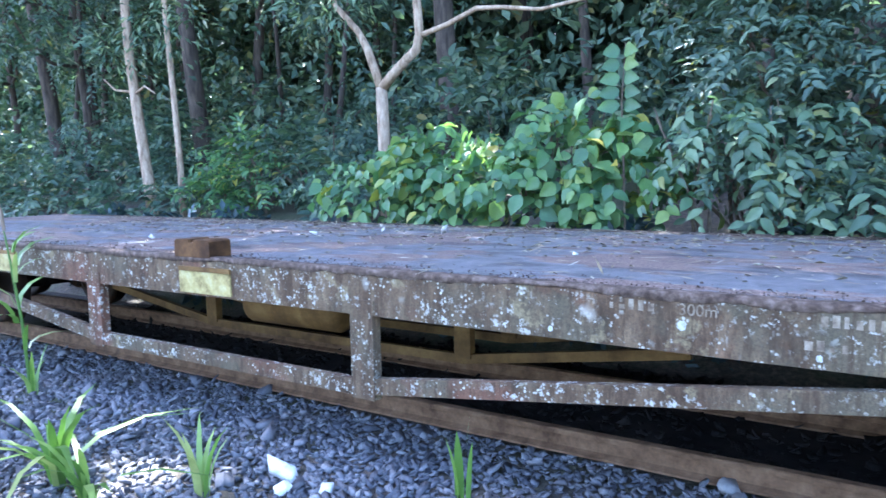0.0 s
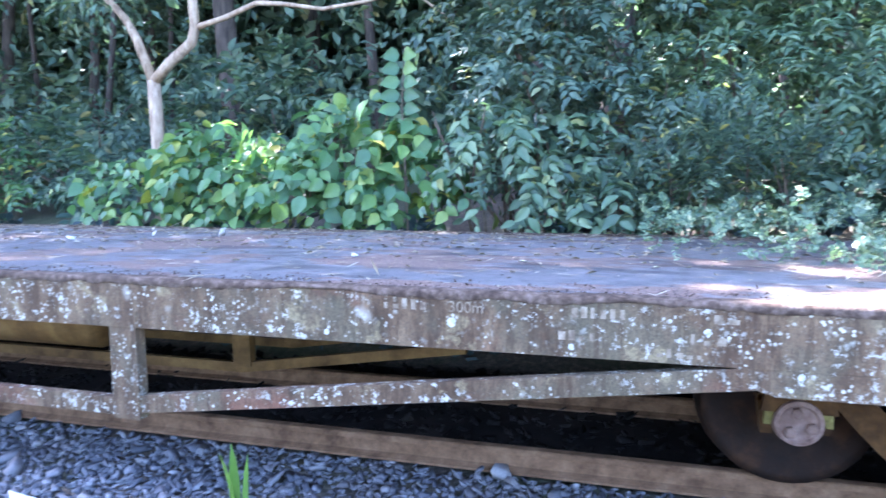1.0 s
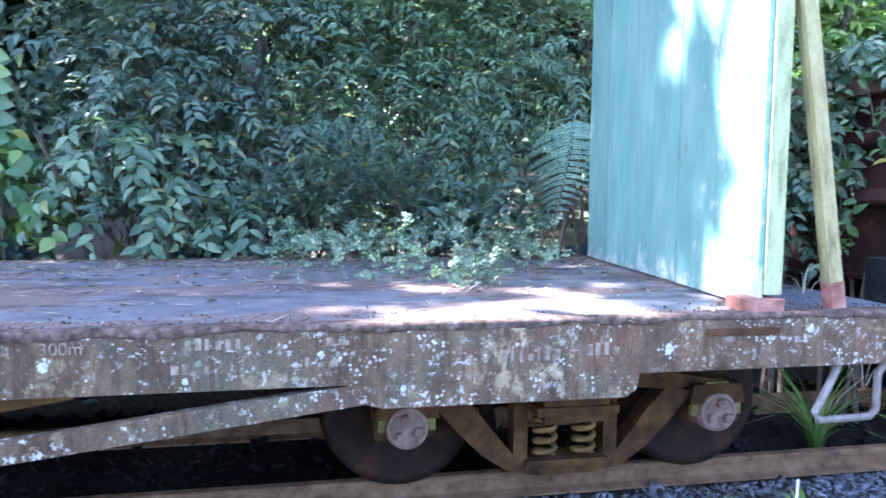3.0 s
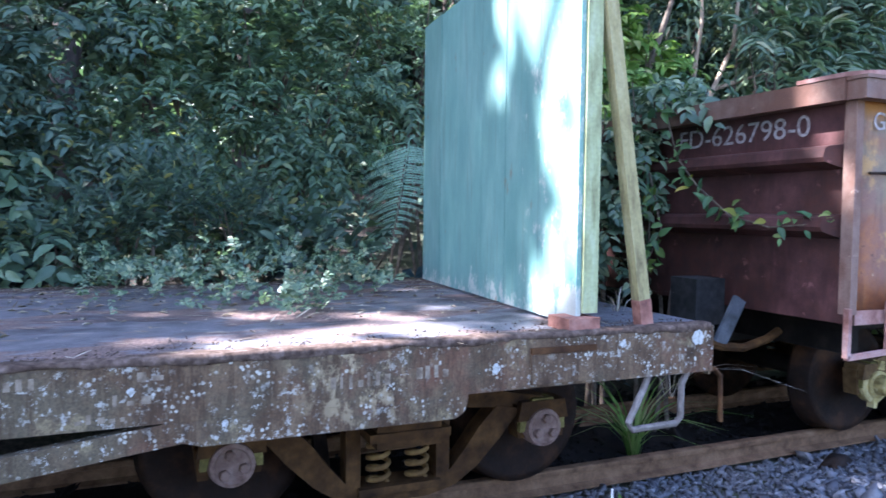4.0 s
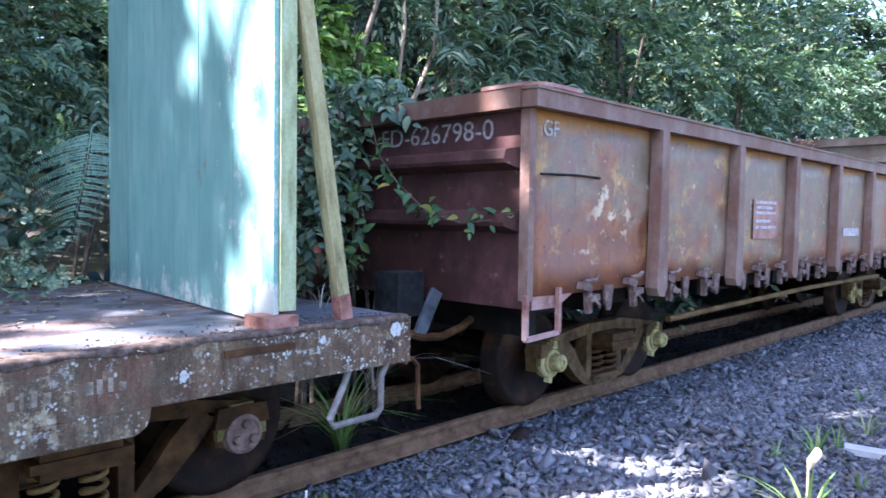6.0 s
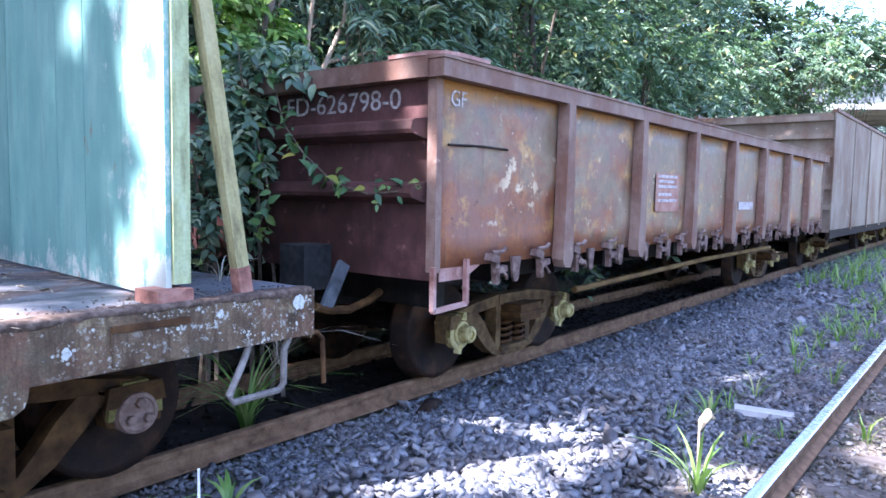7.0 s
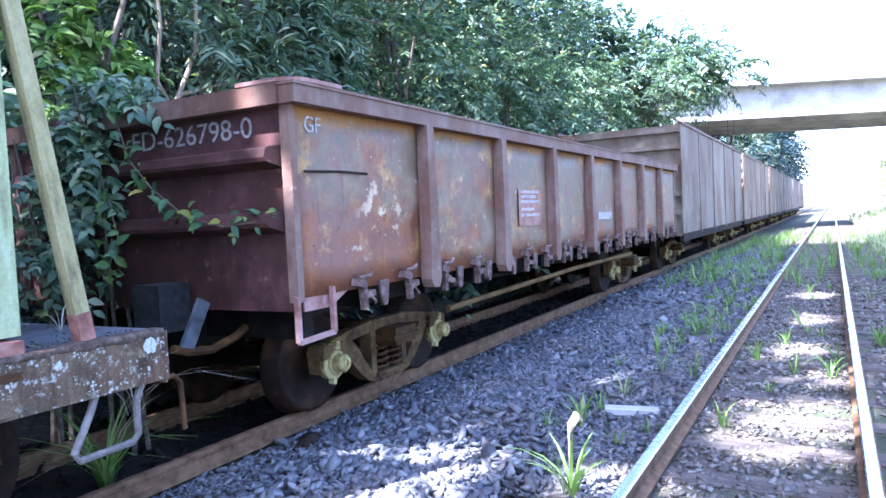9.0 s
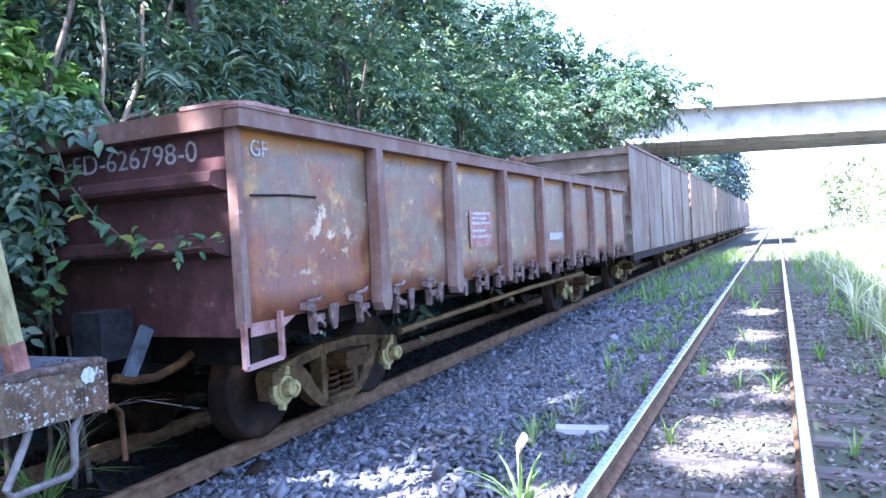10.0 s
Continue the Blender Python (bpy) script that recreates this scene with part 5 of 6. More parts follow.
for i, (tx, ty) in enumerate(((-22, 9.2), (-17, 9.2), (-11.5, 9.0), (-6, 9.3), (-0.5, 9.0), (5.0, 9.2), (10.5, 9.2), (15.5, 9.4))):
    rng = np.random.default_rng(40 + i)
    t = thing("overhanging_tree", (tx, ty, float(ground_height(tx, ty))), "tall bank tree with an unseen crown added to shade the track", "tree", "overhanging trees")
    bm = bmesh.new()
    z0 = float(ground_height(tx, ty)) - 0.2
    trunk = limb(bm, rng, (tx, ty, z0), (0, -0.05, 1), 11.0, 0.19, 9, 0.03, 0.04)
    for a in np.linspace(-1.2, 1.2, 7):
        limb(bm, rng, trunk[rng.integers(8, 10)], (math.sin(a) * 0.8, -math.cos(a), 0.12), 7.5, 0.07, 7, 0.1)
    part("trunk", bm, M_BARK_DARK, t, smooth=True)
    n = 15500 if tx < 9 else 10500
    P = np.stack([tx + rng.uniform(-4.2, 4.2, n), rng.uniform(1.9, 12.0 if tx < 4 else (9.5 if tx < 9 else 7.6), n), rng.uniform(11.0, 13.2, n)], 1)
    keep = (P[:, 1] < np.where(P[:, 0] > -4.5, 7.8, 9.2)) | (rng.random(n) > np.where(P[:, 0] > -8.0, 0.8, 0.4))
    for (px, py, pz), rx, ry in SUN_HOLES:
        w = (P[:, 2] - pz) / SUN.z
        dx, dy = P[:, 0] - px - SUN.x * w, P[:, 1] - py - SUN.y * w
        keep &= (dx / (rx + 0.1)) ** 2 + (dy / (ry + 0.1)) ** 2 > 1
    P = P[keep]
    n = len(P)
    L = rng.uniform(0.22, 0.36, n)
    v, f = leaf_cloud(P, rng.normal(size=(n, 3)) + np.array((0, -0.3, -0.4)), rng.normal(size=(n, 3)) * 0.4 + np.array((0, 0, 1)), L, L * 0.65, BLADE)
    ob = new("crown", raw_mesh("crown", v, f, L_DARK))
    hang(ob, t)


def pale_tree(name, lines, label, leaf_at=None):
    pts0 = lines[0][0]
    t = thing(name, pts0[0], label, "tree")
    bm = bmesh.new()
    for pts, r0, r1 in lines:
        n = len(pts)
        tube(bm, pts, [r0 + (r1 - r0) * i / (n - 1) for i in range(n)], 9)
    part("trunk", bm, M_BARK, t, smooth=True)
    if leaf_at:
        rng = np.random.default_rng(len(leaf_at))
        v, f = clumps(rng, np.array(leaf_at), 44, 0.2, 0.15, 0.3, 0.5)
        hang(new("crown", raw_mesh("crown", v, f, L_WEED)), t)
    return t


Yt = 7.0
pale_tree("leaning_tree", [([(-10.4, Yt, 0.5), (-10.5, Yt, 1.3), (-10.68, Yt, 2.4), (-10.8, Yt, 3.3), (-10.85, Yt, 4.3), (-10.8, Yt, 6)], 0.1, 0.06),
                           ([(-10.75, Yt, 2.75), (-11.1, Yt - 0.1, 2.8), (-11.4, Yt - 0.1, 3.0)], 0.025, 0.01), ([(-10.75, Yt, 2.7), (-10.3, Yt - 0.1, 2.8), (-9.9, Yt - 0.2, 2.65)], 0.025, 0.01)],
          "slim pale tree trunk leaning slightly on the bank", [(-11.0, 6.9, 3.6), (-10.4, 6.9, 3.7), (-10.1, 6.9, 3.9), (-11.2, 6.9, 3.4), (-10.5, 6.9, 3.2)])
pale_tree("thin_tree", [([(-9.64, Yt, 0.5), (-9.66, Yt, 1.6), (-9.72, Yt, 2.6), (-9.8, Yt, 3.7), (-9.9, Yt, 6)], 0.055, 0.04)], "thin pale sapling trunk on the bank", [(-9.9, 6.9, 3.8), (-9.4, 6.9, 4.0), (-9.0, 6.9, 3.7), (-9.6, 6.9, 3.5)])
pale_tree("forked_tree", [([(-5.56, Yt, 0.4), (-5.58, Yt, 1.75), (-5.6, Yt, 2.42)], 0.085, 0.075),
                          ([(-5.6, Yt, 2.4), (-5.8, Yt, 2.9), (-5.95, Yt, 3.15), (-6.3, Yt, 3.5), (-6.6, Yt, 4.2)], 0.06, 0.03),
                          ([(-5.6, Yt, 2.4), (-5.35, Yt, 2.62), (-5.05, Yt, 2.83), (-5.0, Yt, 3.0), (-5.03, Yt, 3.45), (-5.0, Yt, 5)], 0.065, 0.05),
                          ([(-5.02, Yt, 2.98), (-4.6, Yt, 3.07), (-4.2, Yt, 3.2), (-3.9, Yt, 3.17), (-3.4, Yt, 3.08), (-2.9, Yt, 3.12), (-2.4, Yt, 3.2), (-2.0, Yt, 2.9)], 0.035, 0.012)],
          "pale forked tree with a long bare branch", [(-6.5, 6.8, 3.5), (-6.2, 6.8, 3.3), (-5.7, 6.8, 3.7), (-6.3, 6.9, 3.9), (-6.0, 6.7, 3.55)])


def leaf_bank(name, seed, boxes, n, per, spread, size, slim, mat, label, droop=0.45, stems=10, form=LEAF):
    """A bush: stems from the ground, sprays of leaves within lobes given as (x, y, z, rx, ry, rz)."""
    rng = np.random.default_rng(seed)
    B = np.array(boxes, float)
    base = (float(B[:, 0].mean()), float(B[:, 1].mean()))
    t = thing(name, (base[0], base[1], float(ground_height(*base))), label, "bush")
    for i in range(stems):
        b = B[rng.integers(len(B))]
        foot = Vector((b[0] + rng.normal() * b[3] * 0.3, b[1] + 0.2, float(ground_height(b[0], b[1] + 0.2)) - 0.1))
        tip = Vector((b[0] + rng.normal() * b[3] * 0.6, b[1] + rng.normal() * b[4] * 0.4, b[2] + b[5] * rng.uniform(0.3, 0.9)))
        mid_ = (foot + tip) / 2 + Vector((rng.normal() * 0.12, rng.normal() * 0.1, 0.15))
        part("stem", tube(bmesh.new(), [foot, mid_, tip], [0.02, 0.014, 0.005], 5), M_TWIG, t)
    w = B[:, 3] * B[:, 5]
    pick = rng.choice(len(B), n, p=w / w.sum())
    u = rng.normal(size=(n, 3))
    u = unit(u)
    C = B[pick, :3] + u * rng.uniform(0.25, 0.85, (n, 1)) * B[pick, 3:]
    C[:, 2] = np.maximum(C[:, 2], ground_height(C[:, 0], C[:, 1]) + 0.08)
    way = u * B[pick, 3:] / B[pick, 3:].max(1, keepdims=True) + np.array((0, -0.35, 0.35)) + rng.normal(size=(n, 3)) * 0.25
    v, f = sprays(rng, C, way, spread * 2.6, per, size, slim, droop, form)
    hang(new("foliage", raw_mesh("foliage", v, f, mat)), t)
    return t, rng, B


# broad-leaved bush with drooping leaves
bush, rng, B = leaf_bank("broadleaf_bush", 21, [(-4.9, 5.9, 1.15, 0.7, 0.4, 0.4), (-3.9, 5.8, 1.3, 0.7, 0.4, 0.5), (-3.2, 5.75, 1.2, 0.7, 0.4, 0.45), (-2.5, 5.8, 1.5, 0.55, 0.4, 0.55), (-2.0, 5.8, 1.2, 0.5, 0.4, 0.5)], 237, 7, 0.17, 0.133, 0.72, L_BROAD, "bush with large drooping heart-shaped green leaves", 0.8, 16, LEAF)
big = raw_mesh("leaf", *leaf_cloud(np.zeros((1, 3)), np.array([(0, 0, -1.0)]), np.array([(0, -1.0, 0.0)]), np.array([1.0]), np.array([0.78]), LEAF), L_BROAD)
for i in range(200):
    b = B[rng.integers(len(B))]
    u = rng.normal(size=3)
    u /= np.linalg.norm(u)
    u[1] = -abs(u[1])
    p = b[:3] + u * b[3:] * 1.05
    p[2] = max(p[2], 1.0)
    s = rng.uniform(0.1, 0.23)
    again("leaf", big, bush, pose(p[0], p[1], p[2], rng.uniform(-95, 10), rng.uniform(-60, 60), rng.uniform(-85, 85)) @ Matrix.Diagonal((s, s, s, 1)))
# upright shoot with paired leaves
shoot = thing("leafy_shoot", (-2.0, 5.6, 0.4), "upright shoot with paired pale green leaves", "plant")
part("stem", tube(bmesh.new(), [(-1.95, 5.6, 0.35), (-1.98, 5.6, 1.4), (-2.0, 5.6, 1.9), (-1.97, 5.6, 2.38)], [0.012, 0.01, 0.007, 0.003], 6), M_TWIG, shoot)
for k in range(5):
    for s in (-1, 1):
        z = 1.85 + 0.11 * k
        again("leaf", big, shoot, pose(-1.99 + s * 0.02, 5.58, z + 0.03, -35, s * -78, 0) @ Matrix.Diagonal((0.17, 0.17, 0.19 - 0.012 * k, 1)))

leaf_bank("small_leaf_tree", 22, [(-0.9, 6.0, 2.3, 0.8, 0.6, 0.7), (-0.4, 6.2, 2.9, 0.9, 0.6, 0.7), (-1.3, 6.3, 2.9, 0.6, 0.5, 0.6), (-0.3, 6.0, 1.6, 0.9, 0.5, 0.6), (-0.9, 5.9, 1.3, 0.7, 0.5, 0.45)], 620, 13, 0.14, 0.095, 0.45, L_BLUE, "tall bush with small blue-green leaves", 0.4, 16)
leaf_bank("hanging_bush", 23, [(-1.2, 5.65, 1.6, 0.5, 0.3, 0.35), (-0.7, 5.6, 1.5, 0.45, 0.3, 0.4), (-0.3, 5.6, 1.15, 0.4, 0.25, 0.3)], 110, 8, 0.14, 0.12, 0.5, L_LIGHT, "arching bush with hanging yellow-green leaves", 0.9, 10, LEAF)
leaf_bank("dark_thicket", 24, [(0.7, 6.4, 2.2, 0.9, 0.6, 0.9), (1.7, 6.5, 2.4, 0.9, 0.6, 1.1), (3.0, 6.7, 2.9, 0.7, 0.5, 0.7), (0.4, 6.6, 3.2, 1.0, 0.6, 0.7), (1.6, 6.7, 3.5, 1.1, 0.6, 0.8), (0.9, 6.2, 1.2, 0.9, 0.5, 0.4)], 1350, 13, 0.15, 0.088, 0.42, L_LIGHT, "dense thicket of small leaves in shade", 0.45, 20)
leaf_bank("silver_shrub", 25, [(0.2, 5.4, 1.25, 0.3, 0.25, 0.4), (0.55, 5.35, 1.4, 0.28, 0.25, 0.4), (1.0, 5.4, 1.3, 0.3, 0.25, 0.35), (-0.1, 5.45, 1.1, 0.3, 0.2, 0.25)], 190, 14, 0.1, 0.075, 0.35, L_BLUE, "shrub with narrow bluish leaves in rosettes", -0.2, 12)
leaf_bank("broad_weed", 26, [(1.5, 5.3, 1.15, 0.35, 0.2, 0.18), (1.85, 5.35, 1.05, 0.3, 0.2, 0.15)], 40, 8, 0.1, 0.12, 0.5, L_BLUE, "low weed with spreading green leaves", 0.1, 6, LEAF)
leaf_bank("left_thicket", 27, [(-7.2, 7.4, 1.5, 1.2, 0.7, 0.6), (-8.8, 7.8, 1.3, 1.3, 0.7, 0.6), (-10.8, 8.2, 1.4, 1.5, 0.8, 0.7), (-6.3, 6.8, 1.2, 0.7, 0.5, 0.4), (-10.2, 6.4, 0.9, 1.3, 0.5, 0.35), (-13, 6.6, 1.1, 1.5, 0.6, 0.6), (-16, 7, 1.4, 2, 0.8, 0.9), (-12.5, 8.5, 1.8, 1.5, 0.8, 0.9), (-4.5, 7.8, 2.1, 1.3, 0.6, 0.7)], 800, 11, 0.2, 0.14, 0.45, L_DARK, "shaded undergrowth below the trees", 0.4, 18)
leaf_bank("compound_bush", 28, [(-8.2, 7.0, 1.75, 0.45, 0.3, 0.25), (-7.9, 6.8, 1.4, 0.4, 0.3, 0.25), (-8.5, 6.8, 1.15, 0.5, 0.3, 0.25)], 90, 12, 0.16, 0.11, 0.45, L_BROAD, "lighter shrub with layered leaves", 0.3, 8)
leaf_bank("gondola_thicket", 29, [(4.4, 5.9, 2.0, 0.7, 0.4, 0.6), (5.6, 6.3, 2.3, 0.9, 0.5, 0.6), (7.2, 6.7, 2.3, 0.9, 0.5, 0.5), (9.0, 6.8, 2.5, 1.0, 0.5, 0.6), (11.2, 6.7, 3.1, 0.9, 0.5, 0.6), (13.6, 6.5, 4.2, 1.3, 0.6, 0.95), (16.2, 6.7, 4.5, 1.4, 0.6, 1.0), (18.5, 7.3, 3.7, 1.8, 0.8, 1.2), (22, 7.2, 4.5, 2.0, 0.9, 2.0), (26, 7.0, 5.0, 2.4, 0.9, 2.4), (31, 6.8, 5.0, 2.6, 1.0, 2.4), (29, 5.2, 6.0, 2.0, 1.4, 1.3), (31.5, 4.5, 6.3, 1.5, 1.2, 1.4)], 1650, 11, 0.22, 0.19, 0.34, L_LIGHT, "bank of leafy bushes behind the gondola wagon", 0.6, 26)
leaf_bank("long_leaved_tree", 37, [(7.0, 5.95, 3.5, 0.45, 0.3, 0.3), (7.8, 5.95, 3.3, 0.5, 0.3, 0.35), (8.7, 5.95, 3.9, 0.55, 0.35, 0.5), (9.3, 5.95, 3.35, 0.5, 0.3, 0.4), (8.1, 6.0, 4.2, 0.4, 0.3, 0.3)], 210, 12, 0.12, 0.21, 0.2, L_WEED, "tree with tufts of long narrow drooping leaves", 0.5, 14)
leaf_bank("lime_green_bush", 38, [(5.4, 6.2, 3.0, 0.45, 0.35, 0.45), (5.2, 6.1, 2.6, 0.5, 0.35, 0.4), (4.9, 6.2, 3.3, 0.4, 0.3, 0.35)], 130, 10, 0.12, 0.14, 0.45, L_GRASS, "bright lime-green bush behind the wagon end", 0.4, 8)
leaf_bank("tall_roadside_tree", 39, [(26, 9.5, 7.5, 3.2, 1.5, 2.6), (29, 8.8, 8.4, 2.6, 1.5, 2.0), (30, 6.8, 7.2, 2.4, 1.5, 1.6), (31, 4.8, 6.9, 1.8, 1.2, 1.0), (32, 3.2, 6.4, 1.2, 0.9, 0.6), (20, 9.0, 7.0, 2.6, 1.2, 2.4)], 900, 11, 0.4, 0.34, 0.36, L_BLUE, "tall hazy roadside tree beside the bridge", 0.4, 16)
leaf_bank("verge_bush", 40, [(22, -7.5, 1.4, 2.0, 1.2, 1.2), (28, -5.8, 1.6, 2.2, 1.2, 1.5), (34, -5.0, 1.9, 2.4, 1.2, 1.8), (46, -4.6, 2.4, 4, 1.4, 2.2), (60, -4.0, 3.0, 5, 1.6, 2.8), (20, -11, 2.5, 3.5, 2, 2.4)], 620, 10, 0.35, 0.28, 0.4, L_VERGE, "verge bushes with the sun's glare put into their pale leaves", 0.3, 12, BLADE)
leaf_bank("near_green_bush", 30, [(3.6, 5.9, 2.2, 0.5, 0.35, 0.5), (3.9, 5.8, 1.5, 0.4, 0.3, 0.4)], 130, 12, 0.16, 0.12, 0.5, L_LIGHT, "bright green bush behind the stake", 0.5, 8)

# far trees, their shade painted into the dark leaves
leaf_bank("far_thicket", 34, [(50, 7.5, 3.0, 3, 1.2, 3.0), (70, 7.5, 4.5, 5, 1.5, 4.5), (100, 7.5, 7.5, 5, 3, 7.5), (112, 6.6, 8.5, 5, 3.5, 8.5), (125, 7.5, 9, 6, 4, 9)], 1500, 12, 0.8, 0.5, 0.5, L_SHADE_TINT, "trees beyond the bridge, shade put into their dark leaf colour", 0.4, 10, BLADE)
# growth added to block light below the wagons, shade put into its colour
leaf_bank("low_thicket", 35, [(x, 5.75, 0.35, 1.0, 0.25, 0.45) for x in np.arange(-9.5, 16, 1.5)], 2400, 12, 0.16, 0.13, 0.5, L_SHADE_TINT, "low growth added along the far side of the wagons, shade put into its leaves", 0.3, 0, BLADE)
pale_tree("bare_branched_tree", [([(6.35, 6.3, 0.7), (6.3, 6.25, 2.0), (6.29, 6.2, 2.67), (6.5, 6.2, 3.05), (6.68, 6.2, 3.4), (6.75, 6.2, 4.2)], 0.04, 0.02), ([(6.29, 6.2, 2.67), (6.1, 6.2, 2.97), (6.2, 6.2, 3.6), (6.15, 6.2, 4.4)], 0.032, 0.016), ([(6.4, 6.2, 2.85), (7.0, 6.15, 3.05), (7.8, 6.1, 3.2)], 0.025, 0.008)],
          "small grey tree with bare forking branches", [(6.8, 6.1, 3.9), (7.6, 6.1, 3.3), (5.9, 6.1, 3.8), (6.4, 6.2, 4.3)])

# weeds on the deck beside the panel
rng = np.random.default_rng(31)
weeds = thing("deck_weeds", (1.0, 4.1, 0.857), "pale creeping weeds growing over the deck", "weeds", kind="stuff")
C = []
while len(C) < 420:
    x, y = rng.uniform(0.0, 1.85), rng.uniform(3.2, 5.15)
    edge = 3.25 + 0.9 * abs(x - 0.95) ** 1.2
    if y > edge:
        C.append((x, y, 0.87 + abs(rng.normal()) * 0.05 * (1 + 1.5 * (math.sin(5 * x + 3 * y) > 0.3)) + 0.07 * max(0, y - 3.6)))
C = np.array(C)
tall_at = rng.uniform((0.3, 3.5), (1.8, 4.8), (16, 2))
for a, b in tall_at:
    near_ = np.hypot(C[:, 0] - a, C[:, 1] - b) < 0.1
    C[near_, 2] += rng.uniform(0.04, 0.16)
v, f = sprays(rng, C, rng.normal(size=C.shape) * 0.6 + np.array((0, -0.2, 0.9)), 0.1, 10, 0.034, 0.6, 0.3, BLADE)
hang(new("foliage", raw_mesh("foliage", v, f, L_WEED)), weeds)


# fern
def fern(foot, head, fronds):
    t = thing("fern", foot, "drooping green fern with feathery fronds", "fern")
    part("rootstock", tube(bmesh.new(), [foot, ((foot[0] + head[0]) / 2 + 0.04, foot[1], (foot[2] + head[2]) / 2), head], [0.05, 0.04, 0.03], 7), M_BARK_DARK, t)
    rng = np.random.default_rng(9)
    h = Vector(head)
    for top, tip, width, side in fronds:
        top, tip, side = Vector(top), Vector(tip), Vector(side).normalized()
        bend = top + (top - tip) * 0.25
        stalk = [h * (1 - u) ** 2 + bend * 2 * u * (1 - u) + top * u * u for u in (i / 8 for i in range(9))]
        n = int((tip - top).length / 0.048)
        blade = [top.lerp(tip, i / n) + Vector((0, -0.06, 0.05)) * math.sin(math.pi * i / n) for i in range(1, n + 1)]
        run = (tip - top).normalized()
        P, D, N, L = [], [], [], []
        for i, q in enumerate(blade):
            u = i / n
            w = width * min(1.0, 0.7 + 1.5 * u) * (1 - u ** 1.5) + 0.02
            for s in (-1, 1):
                way = (side * s + run * 0.12 + Vector(rng.normal(size=3)) * 0.04).normalized()
                across = (run - way * run.dot(way)).normalized()
                face = way.cross(across) * -s + Vector((0, -0.6, 0.3))
                m = max(3, int(w / 0.015))
                for k in range(1, m + 1):
                    v = k / m
                    base = q + way * w * v + run * 0.22 * w * v * v
                    for s2 in (-1, 1):
                        P.append(base), D.append(across * s2 + way * 0.5), N.append(face), L.append(0.02 * (1 - 0.7 * v) + 0.005)
        L = np.array(L)
        v, f = leaf_cloud(np.array(P), np.array(D), np.array(N), L, L * 0.8, BLADE)
        fr = new("frond", raw_mesh("frond", v, f, L_FERN))
        hang(fr, t)
        tagged(fr, kind="stuff")
        line = stalk + blade
        hang(new("stalk", mesh_of("stalk", tube(bmesh.new(), line, [0.007 * (1 - 0.8 * i / len(line)) for i in range(len(line))], 4), L_FERN)), fr)
    return t


fern((2.98, 6.0, float(ground_height(2.98, 6.0)) - 0.05), (2.86, 5.95, 1.6),
     [((2.45, 5.55, 1.98), (2.26, 5.42, 1.18), 0.41, (1, 0, 0.12)), ((2.46, 5.75, 2.0), (1.97, 5.6, 1.74), 0.19, (0.25, -0.4, 0.85)), ((2.72, 5.6, 1.9), (2.68, 5.4, 1.2), 0.26, (1, 0, 0)), ((2.4, 5.8, 1.6), (2.05, 5.6, 1.3), 0.17, (0.4, -0.3, 0.8))])


# vine on the gondola end
def vine(seed, lines, n_per, label):
    rng = np.random.default_rng(seed)
    t = thing("vine", lines[0][0], label, "vine")
    P, D, N = [], [], []
    for pts in lines:
        part("stem", tube(bmesh.new(), pts, 0.006, 5), M_TWIG, t)
        pts = [Vector(p) for p in pts]
        for a, b in zip(pts, pts[1:]):
            for k in range(n_per):
                P.append(a.lerp(b, rng.uniform()) + Vector(rng.normal(size=3)) * 0.03)
                D.append(rng.normal(size=3) + np.array((-0.5, -0.3, -0.5)))
                N.append(rng.normal(size=3) * 0.4 + np.array((-0.6, -0.4, 0.6)))
    n = len(P)
    L = rng.uniform(0.05, 0.12, n)
    v, f = leaf_cloud(np.array(P), np.array(D), np.array(N), L, L * 0.5, LEAF)
    hang(new("foliage", raw_mesh("foliage", v, f, L_BROAD)), t)


vine(51, [[(3.8, 3.95, 2.2), (3.8, 3.8, 1.8), (3.8, 3.6, 1.6), (3.8, 3.3, 1.4), (3.82, 3.0, 1.33), (3.85, 2.68, 1.36)], [(3.8, 4.3, 2.0), (3.76, 4.15, 1.85), (3.74, 4.0, 1.5), (3.74, 4.0, 1.2)], [(3.75, 4.2, 2.1), (3.72, 3.95, 1.6), (3.72, 3.85, 1.3), (3.7, 4.0, 1.0)]], 13, "thin vine hanging across the wagon end")
leaf_bank("vine_clump", 52, [(3.95, 4.3, 2.25, 0.25, 0.5, 0.18), (3.92, 3.9, 2.24, 0.2, 0.4, 0.08), (3.76, 4.3, 1.85, 0.12, 0.2, 0.3), (3.75, 4.35, 1.7, 0.2, 0.35, 0.5), (3.7, 4.5, 1.2, 0.2, 0.4, 0.4)], 170, 10, 0.09, 0.09, 0.55, L_WEED, "clump of vine leaves over the wagon rim", 0.7, 8, LEAF)


